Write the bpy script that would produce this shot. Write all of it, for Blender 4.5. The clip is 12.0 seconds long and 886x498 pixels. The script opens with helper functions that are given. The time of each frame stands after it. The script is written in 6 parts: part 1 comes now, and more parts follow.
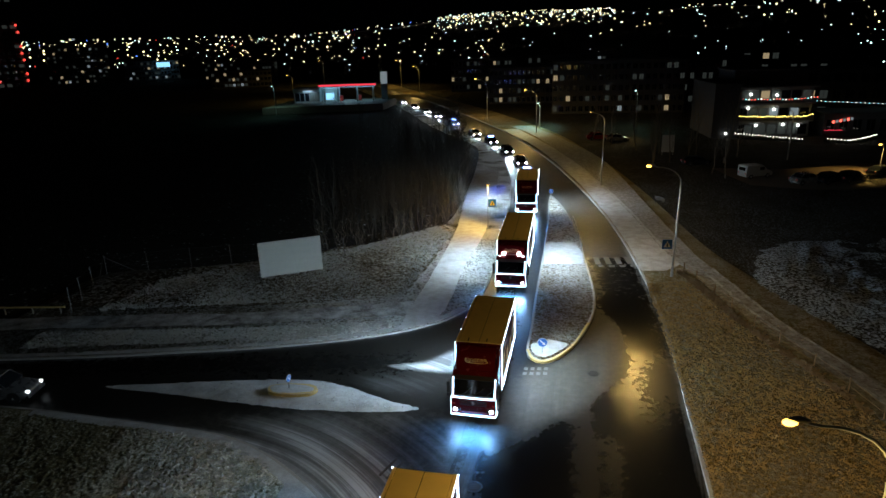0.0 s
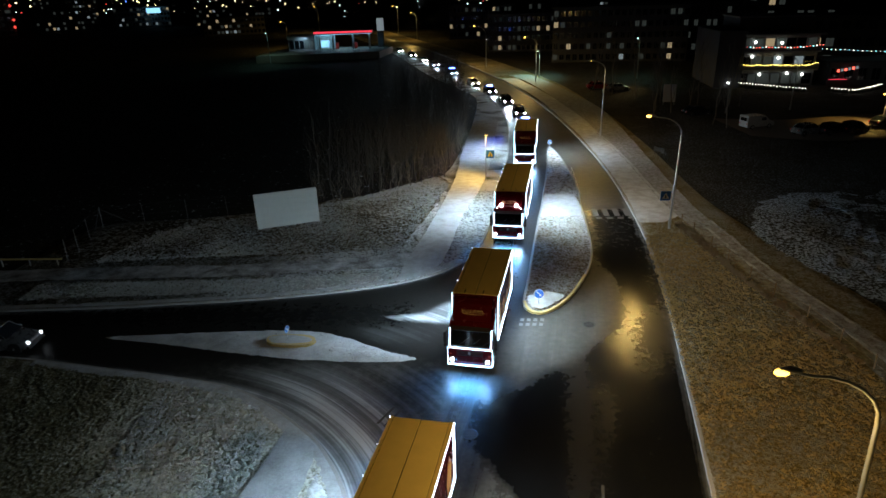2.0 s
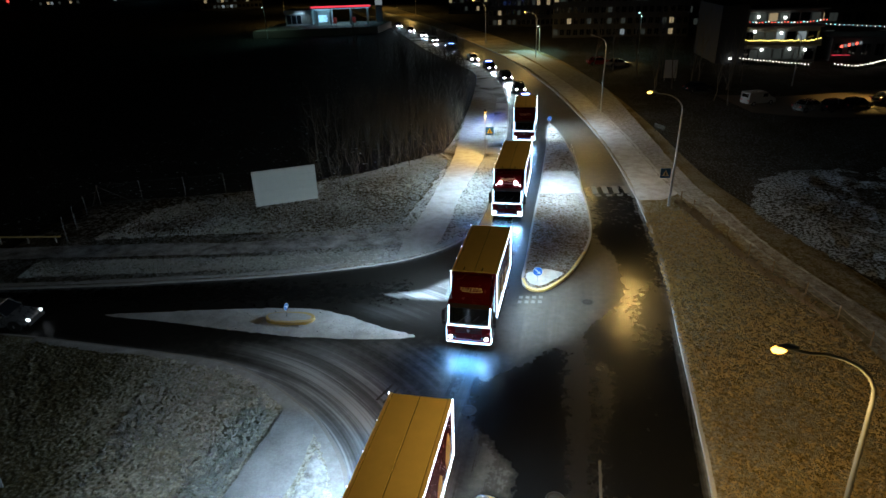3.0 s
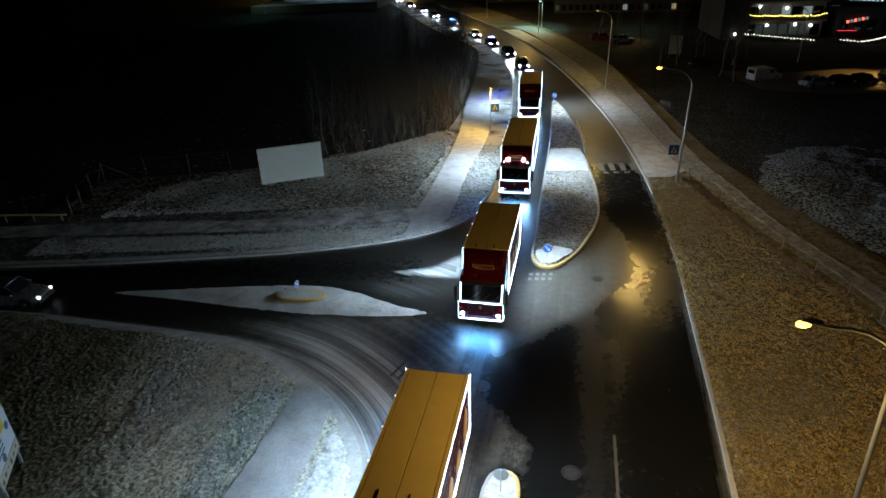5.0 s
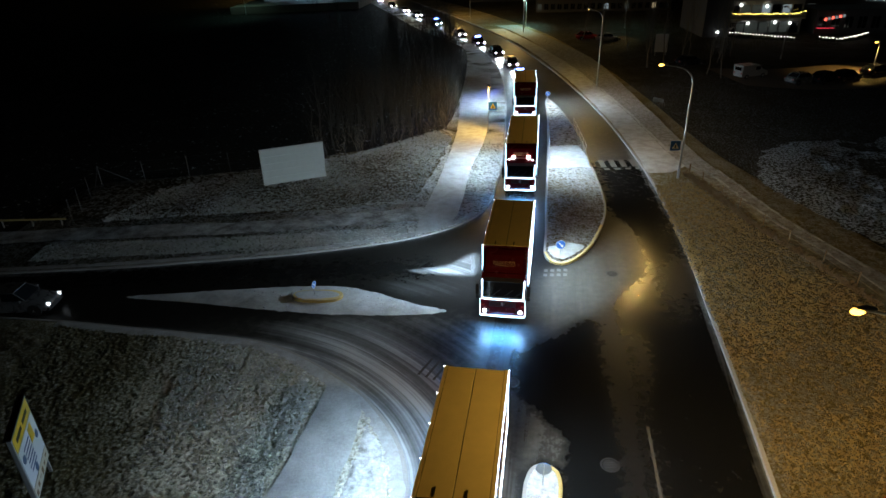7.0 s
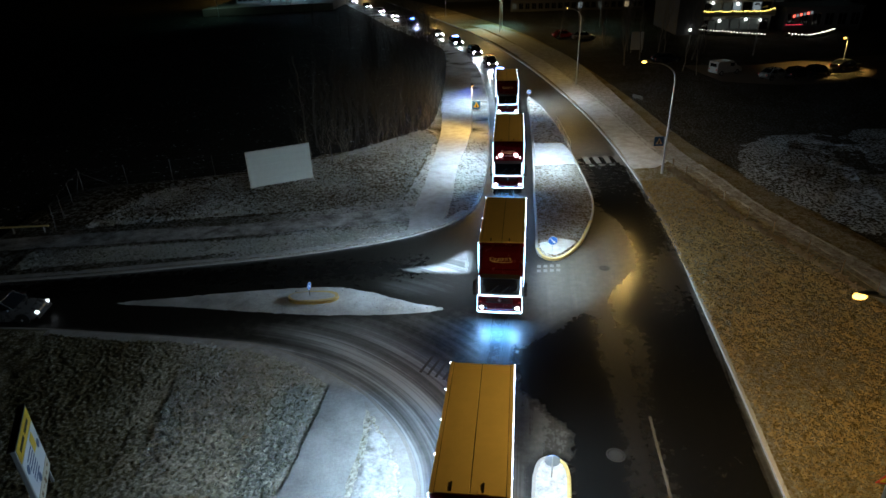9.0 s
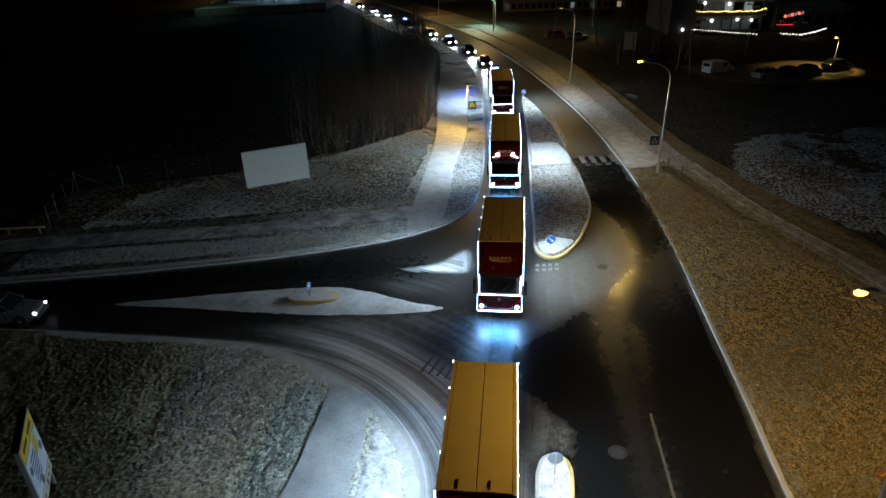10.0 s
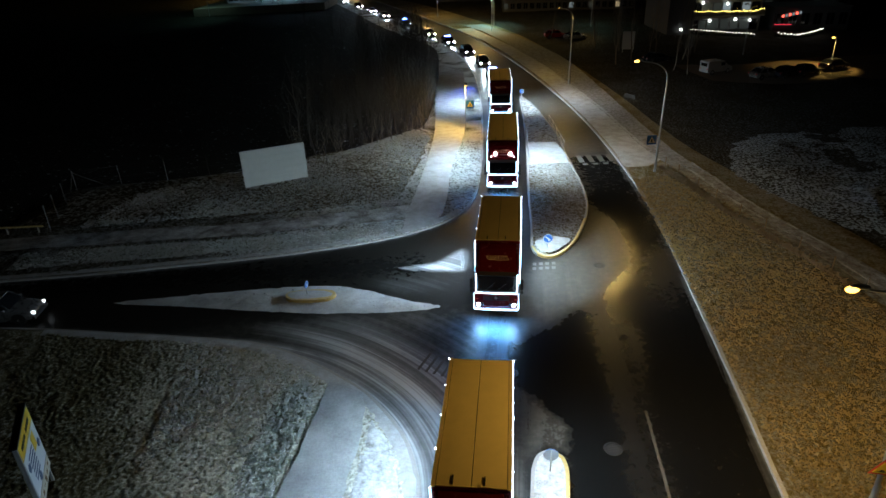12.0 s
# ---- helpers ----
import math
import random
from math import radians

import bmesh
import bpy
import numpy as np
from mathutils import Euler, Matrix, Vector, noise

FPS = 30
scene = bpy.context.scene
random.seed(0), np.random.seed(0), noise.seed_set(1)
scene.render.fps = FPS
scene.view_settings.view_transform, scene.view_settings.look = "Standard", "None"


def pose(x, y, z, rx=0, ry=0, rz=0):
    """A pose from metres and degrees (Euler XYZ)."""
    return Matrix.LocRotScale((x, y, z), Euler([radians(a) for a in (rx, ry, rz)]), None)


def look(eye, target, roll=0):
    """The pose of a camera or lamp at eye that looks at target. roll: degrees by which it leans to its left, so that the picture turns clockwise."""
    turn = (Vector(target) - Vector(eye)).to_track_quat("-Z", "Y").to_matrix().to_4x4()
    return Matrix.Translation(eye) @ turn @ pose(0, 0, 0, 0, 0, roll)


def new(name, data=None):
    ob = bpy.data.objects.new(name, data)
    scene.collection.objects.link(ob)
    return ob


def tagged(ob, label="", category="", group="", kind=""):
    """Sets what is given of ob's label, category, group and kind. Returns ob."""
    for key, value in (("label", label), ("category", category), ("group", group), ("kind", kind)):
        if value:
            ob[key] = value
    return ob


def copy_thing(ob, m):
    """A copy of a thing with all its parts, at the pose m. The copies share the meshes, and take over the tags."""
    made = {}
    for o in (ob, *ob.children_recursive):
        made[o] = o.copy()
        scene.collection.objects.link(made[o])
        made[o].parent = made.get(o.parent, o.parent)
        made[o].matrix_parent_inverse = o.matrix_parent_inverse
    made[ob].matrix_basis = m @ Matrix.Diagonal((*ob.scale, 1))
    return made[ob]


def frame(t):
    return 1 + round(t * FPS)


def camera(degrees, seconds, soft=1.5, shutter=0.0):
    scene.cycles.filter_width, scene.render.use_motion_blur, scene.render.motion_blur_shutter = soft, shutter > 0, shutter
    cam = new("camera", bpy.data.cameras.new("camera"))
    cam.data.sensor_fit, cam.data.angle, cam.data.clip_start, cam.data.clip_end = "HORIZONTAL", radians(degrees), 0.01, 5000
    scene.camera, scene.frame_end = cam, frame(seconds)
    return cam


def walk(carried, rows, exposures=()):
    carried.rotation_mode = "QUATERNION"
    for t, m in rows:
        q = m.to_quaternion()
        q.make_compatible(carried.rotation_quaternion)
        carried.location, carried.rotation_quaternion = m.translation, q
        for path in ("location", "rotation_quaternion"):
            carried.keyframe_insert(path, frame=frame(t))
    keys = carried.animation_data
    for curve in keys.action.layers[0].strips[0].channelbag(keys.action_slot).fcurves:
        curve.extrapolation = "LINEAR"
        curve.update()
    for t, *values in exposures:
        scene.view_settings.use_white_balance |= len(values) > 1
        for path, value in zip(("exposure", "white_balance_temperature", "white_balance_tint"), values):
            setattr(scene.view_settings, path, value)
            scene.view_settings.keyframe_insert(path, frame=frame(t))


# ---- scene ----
from mathutils import geometry

cam = camera(70.7, 12.0, soft=1.5)
PATH = [
    (0, look((2.164, 0.0, 19.8), (2.058, 1.894, 19.169), -1.8)),
    (0.5, look((2.191, 0.026, 19.775), (2.086, 1.908, 19.106), -1.9)),
    (1, look((2.222, 0.057, 19.752), (2.118, 1.926, 19.046), -1.9)),
    (1.5, look((2.219, 0.112, 19.762), (2.117, 1.966, 19.02), -1.8)),
    (2, look((2.233, 0.147, 19.745), (2.131, 1.988, 18.969), -1.8)),
    (2.5, look((2.22, 0.177, 19.744), (2.12, 2.003, 18.934), -1.8)),
    (3, look((2.248, 0.199, 19.731), (2.148, 2.011, 18.889), -1.8)),
    (3.5, look((2.226, 0.206, 19.705), (2.128, 2.003, 18.832), -1.8)),
    (5.5, look((0.938, 0.168, 19.627), (0.845, 1.95, 18.723), -1.8)),
    (6, look((0.262, 0.142, 19.621), (0.17, 1.924, 18.717), -1.7)),
    (6.5, look((-0.353, 0.123, 19.588), (-0.433, 1.906, 18.685), -1.8)),
    (7, look((-0.89, 0.072, 19.596), (-0.914, 1.855, 18.691), -1.8)),
    (9, look((-2.003, -0.091, 19.574), (-1.952, 1.691, 18.668), -2.0)),
    (9.5, look((-2.234, -0.122, 19.575), (-2.162, 1.659, 18.669), -1.9)),
    (10, look((-2.416, -0.167, 19.599), (-2.341, 1.614, 18.692), -1.9)),
    (10.5, look((-2.485, -0.196, 19.621), (-2.408, 1.584, 18.714), -1.9)),
    (11, look((-2.434, -0.22, 19.596), (-2.358, 1.56, 18.689), -1.9)),
    (11.5, look((-2.346, -0.273, 19.593), (-2.27, 1.508, 18.685), -1.9)),
    (12, look((-2.292, -0.344, 19.591), (-2.215, 1.437, 18.684), -1.9)),
]

walk(cam, PATH)

# ---------------------------------------------------------------- light
world = bpy.data.worlds.new("night_sky")
scene.world = world
world.use_nodes = True
wn = world.node_tree.nodes
wn["Background"].inputs["Color"].default_value = (0.10, 0.13, 0.22, 1)
wn["Background"].inputs["Strength"].default_value = 0.0006
scene.view_settings.exposure = 0.0

SODIUM = (1.0, 0.65, 0.18)
COOL = (0.63, 0.86, 1.02)


def spot(name, eye, target, power, colour, size=120.0, blend=0.6, radius=0.15):
    data = bpy.data.lights.new(name, "SPOT")
    data.energy, data.color, data.spot_size, data.spot_blend = power, colour, radians(size), blend
    data.shadow_soft_size = radius
    ob = new(name, data)
    ob.matrix_world = look(eye, target)
    return ob


# ---------------------------------------------------------------- materials
def material(name):
    m = bpy.data.materials.new(name)
    m.use_nodes = True
    t = m.node_tree
    return m, t.nodes, t.links, t.nodes["Principled BSDF"]


def noise_node(n, l, scale, detail=4.0, rough=0.6, vec=None):
    q = n.new("ShaderNodeTexNoise")
    q.inputs["Scale"].default_value = scale
    q.inputs["Detail"].default_value = detail
    q.inputs["Roughness"].default_value = rough
    if vec is not None:
        l.new(vec, q.inputs["Vector"])
    return q


def ramp(n, l, src, stops):
    r = n.new("ShaderNodeValToRGB")
    el = r.color_ramp.elements
    while len(el) < len(stops):
        el.new(0.5)
    for e, (p, c) in zip(el, stops):
        e.position = p
        e.color = (c, c, c, 1) if isinstance(c, (int, float)) else (*c, 1)
    l.new(src, r.inputs["Fac"])
    return r


def mix(n, l, fac, a, b):
    x = n.new("ShaderNodeMix")
    x.data_type = "RGBA"
    for sock, v in ((x.inputs[0], fac), (x.inputs[6], a), (x.inputs[7], b)):
        if isinstance(v, (int, float)):
            sock.default_value = v
        elif isinstance(v, tuple):
            sock.default_value = (*v, 1)
        else:
            l.new(v, sock)
    return x.outputs[2]


def math_node(n, l, op, a, b=0.0, clamp=False):
    x = n.new("ShaderNodeMath")
    x.operation, x.use_clamp = op, clamp
    for sock, v in zip(x.inputs, (a, b)):
        if isinstance(v, (int, float)):
            sock.default_value = v
        else:
            l.new(v, sock)
    return x.outputs[0]


def bump(n, l, bsdf, height, strength=0.5, distance=0.05):
    b = n.new("ShaderNodeBump")
    b.inputs["Strength"].default_value = strength
    b.inputs["Distance"].default_value = distance
    l.new(height, b.inputs["Height"])
    l.new(b.outputs["Normal"], bsdf.inputs["Normal"])


def coords(n):
    return n.new("ShaderNodeTexCoord").outputs["Object"]


def plain(name, colour, rough=0.5, metal=0.0, vary=0.15, scale=6.0, relief=0.1):
    m, n, l, b = material(name)
    q = noise_node(n, l, scale, 5, 0.65, coords(n))
    lo = tuple(c * (1 - vary) for c in colour)
    hi = tuple(min(1.0, c * (1 + vary)) for c in colour)
    l.new(mix(n, l, q.outputs["Fac"], lo, hi), b.inputs["Base Color"])
    r = ramp(n, l, q.outputs["Fac"], [(0.3, max(0.02, rough - 0.1)), (0.7, min(1.0, rough + 0.1))])
    l.new(r.outputs["Color"], b.inputs["Roughness"])
    b.inputs["Metallic"].default_value = metal
    if relief:
        bump(n, l, b, q.outputs["Fac"], relief, 0.01)
    return m


def glow(name, colour, strength, lights=True, vary=False):
    m, n, l, b = material(name)
    b.inputs["Base Color"].default_value = (*[0.2 * c for c in colour], 1)
    b.inputs["Emission Color"].default_value = (*colour, 1)
    b.inputs["Emission Strength"].default_value = strength
    if vary:
        g = n.new("ShaderNodeNewGeometry")
        p = math_node(n, l, "POWER", g.outputs["Random Per Island"], 2.2)
        l.new(math_node(n, l, "MULTIPLY_ADD", p, strength), b.inputs["Emission Strength"])
    if not lights:
        m.cycles.emission_sampling = "NONE"
    return m


def snowy_grass(name, snow, grass_a, grass_b, clump=1.0, tips=True, white=(0.66, 0.69, 0.72), soften=0.12, relief=(1.0, 0.24)):
    """Frosted winter turf: brown-green blades with thin snow caught between and on the tufts."""
    m, n, l, b = material(name)
    c = coords(n)
    tuft = noise_node(n, l, 6.5 * clump, 3, 0.55, c)
    fine = noise_node(n, l, 22 * clump, 4, 0.7, c)
    wide = noise_node(n, l, 0.22, 4, 0.55, c)
    g = mix(n, l, fine.outputs["Fac"], grass_a, grass_b)
    s = math_node(n, l, "MULTIPLY", tuft.outputs["Fac"], 0.95)
    s = math_node(n, l, "ADD", s, math_node(n, l, "MULTIPLY", wide.outputs["Fac"], 0.22))
    s = math_node(n, l, "ADD", s, math_node(n, l, "MULTIPLY", fine.outputs["Fac"], 0.30))
    edge, soft = 0.87 - 0.2 * snow, 0.055
    if tips:
        at = n.new("ShaderNodeAttribute")
        at.attribute_name = "tip"
        s = math_node(n, l, "ADD", math_node(n, l, "MULTIPLY", s, 0.55), math_node(n, l, "MULTIPLY", at.outputs["Fac"], 0.62))
        edge, soft = 0.82 - 0.2 * snow, soften
    k = ramp(n, l, s, [(max(0.0, edge - soft), 0.0), (min(1.0, edge + soft), 1.0)])
    l.new(mix(n, l, k.outputs["Color"], g, white), b.inputs["Base Color"])
    b.inputs["Roughness"].default_value = 0.9
    b.inputs["Specular IOR Level"].default_value = 0.15
    h = math_node(n, l, "MULTIPLY_ADD", tuft.outputs["Fac"], 1.0)
    l.new(fine.outputs["Fac"], n[-1].inputs[2])
    bump(n, l, b, h, *relief)
    return m


def thin_snow(name, ground, amount, blotch=0.9, white=0.66):
    """A trodden path or paved strip under a thin, uneven cover of snow."""
    m, n, l, b = material(name)
    c = coords(n)
    a = noise_node(n, l, blotch, 6, 0.65, c)
    f = noise_node(n, l, 9, 5, 0.7, c)
    s = math_node(n, l, "ADD", a.outputs["Fac"], math_node(n, l, "MULTIPLY", f.outputs["Fac"], 0.5))
    k = ramp(n, l, s, [(0.55 + 0.3 * (0.6 - amount), 0.0), (0.95 + 0.2 * (0.6 - amount), 1.0)])
    l.new(mix(n, l, k.outputs["Color"], ground, (white * 0.96, white, white * 1.04)), b.inputs["Base Color"])
    b.inputs["Roughness"].default_value = 0.8
    bump(n, l, b, f.outputs["Fac"], 0.5, 0.03)
    return m


def wet_asphalt():
    """Dark asphalt: damp and glossy in places, dusty grey in others, with frost swept into fine streaks along the tyre lines."""
    m, n, l, b = material("wet_asphalt")
    c = coords(n)
    at = n.new("ShaderNodeAttribute")
    at.attribute_name = "frost"
    sep = n.new("ShaderNodeSeparateColor")
    l.new(at.outputs["Color"], sep.inputs["Color"])
    grain = noise_node(n, l, 38, 3, 0.7, c)
    patch = noise_node(n, l, 0.7, 7, 0.68, c)
    patch.inputs["Distortion"].default_value = 0.6
    ragged_edge = noise_node(n, l, 2.2, 6, 0.72, c)
    uv = n.new("ShaderNodeUVMap")
    uv.uv_map = "along"
    total = None
    for along, across, weight in ((0.030, 0.85, 0.42), (0.055, 3.2, 0.36), (0.11, 11.0, 0.22)):
        st = n.new("ShaderNodeMapping")
        st.inputs["Scale"].default_value = (along, across, 1)
        l.new(uv.outputs["UV"], st.inputs["Vector"])
        q = noise_node(n, l, 1.0, 2, 0.5, st.outputs["Vector"])
        w = math_node(n, l, "MULTIPLY", q.outputs["Fac"], weight)
        total = w if total is None else math_node(n, l, "ADD", total, w)
    streak = math_node(n, l, "SUBTRACT", total, 0.5)
    rag = math_node(n, l, "SUBTRACT", ragged_edge.outputs["Fac"], 0.5)
    big = math_node(n, l, "SUBTRACT", patch.outputs["Fac"], 0.5)

    def worn(channel, a, k_streak, k_rag, k_big, lo, hi):
        v = math_node(n, l, "ADD", channel, math_node(n, l, "MULTIPLY", streak, k_streak))
        v = math_node(n, l, "ADD", v, math_node(n, l, "MULTIPLY", rag, k_rag))
        v = math_node(n, l, "ADD", v, math_node(n, l, "MULTIPLY", big, k_big))
        return ramp(n, l, v, [(lo, 0.0), ((lo + hi) / 2, a), (hi, 1.0)]).outputs["Color"]

    swept = math_node(n, l, "MULTIPLY", sep.outputs["Red"], math_node(n, l, "ADD", 1.0, math_node(n, l, "MULTIPLY", streak, 4.5)))
    frost = worn(swept, 0.30, 0.0, 0.16, 0.08, 0.12, 0.95)
    banded = math_node(n, l, "MULTIPLY", sep.outputs["Green"], math_node(n, l, "ADD", 1.0, math_node(n, l, "MULTIPLY", streak, 1.6)))
    dust_and_sheen = worn(banded, 0.45, 0.0, 1.0, 0.30, 0.15, 0.95)
    wet = worn(sep.outputs["Blue"], 0.5, 0.0, 1.5, 0.35, 0.28, 0.72)
    dry_tone = mix(n, l, grain.outputs["Fac"], (0.008, 0.0076, 0.007), (0.022, 0.020, 0.018))
    wet_tone = mix(n, l, grain.outputs["Fac"], (0.003, 0.0032, 0.0035), (0.009, 0.009, 0.009))
    base = mix(n, l, wet, dry_tone, wet_tone)
    base = mix(n, l, dust_and_sheen, base, mix(n, l, grain.outputs["Fac"], (0.080, 0.074, 0.062), (0.155, 0.143, 0.120)))
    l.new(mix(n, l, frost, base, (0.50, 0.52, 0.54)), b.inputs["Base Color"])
    r = math_node(n, l, "SUBTRACT", 0.38, math_node(n, l, "MULTIPLY", wet, 0.20))
    r = math_node(n, l, "ADD", r, math_node(n, l, "MULTIPLY", dust_and_sheen, 0.22))
    r = math_node(n, l, "ADD", r, math_node(n, l, "MULTIPLY", frost, 0.35), True)
    r = math_node(n, l, "ADD", r, math_node(n, l, "MULTIPLY", streak, 0.16), True)
    l.new(math_node(n, l, "ADD", r, math_node(n, l, "MULTIPLY", rag, 0.16), True), b.inputs["Roughness"])
    b.inputs["Specular IOR Level"].default_value = 0.26
    wave = noise_node(n, l, 2.6, 3, 0.6, c)
    h = math_node(n, l, "ADD", math_node(n, l, "MULTIPLY", grain.outputs["Fac"], 0.45), wave.outputs["Fac"])
    bump(n, l, b, h, 0.25, 0.02)
    return m


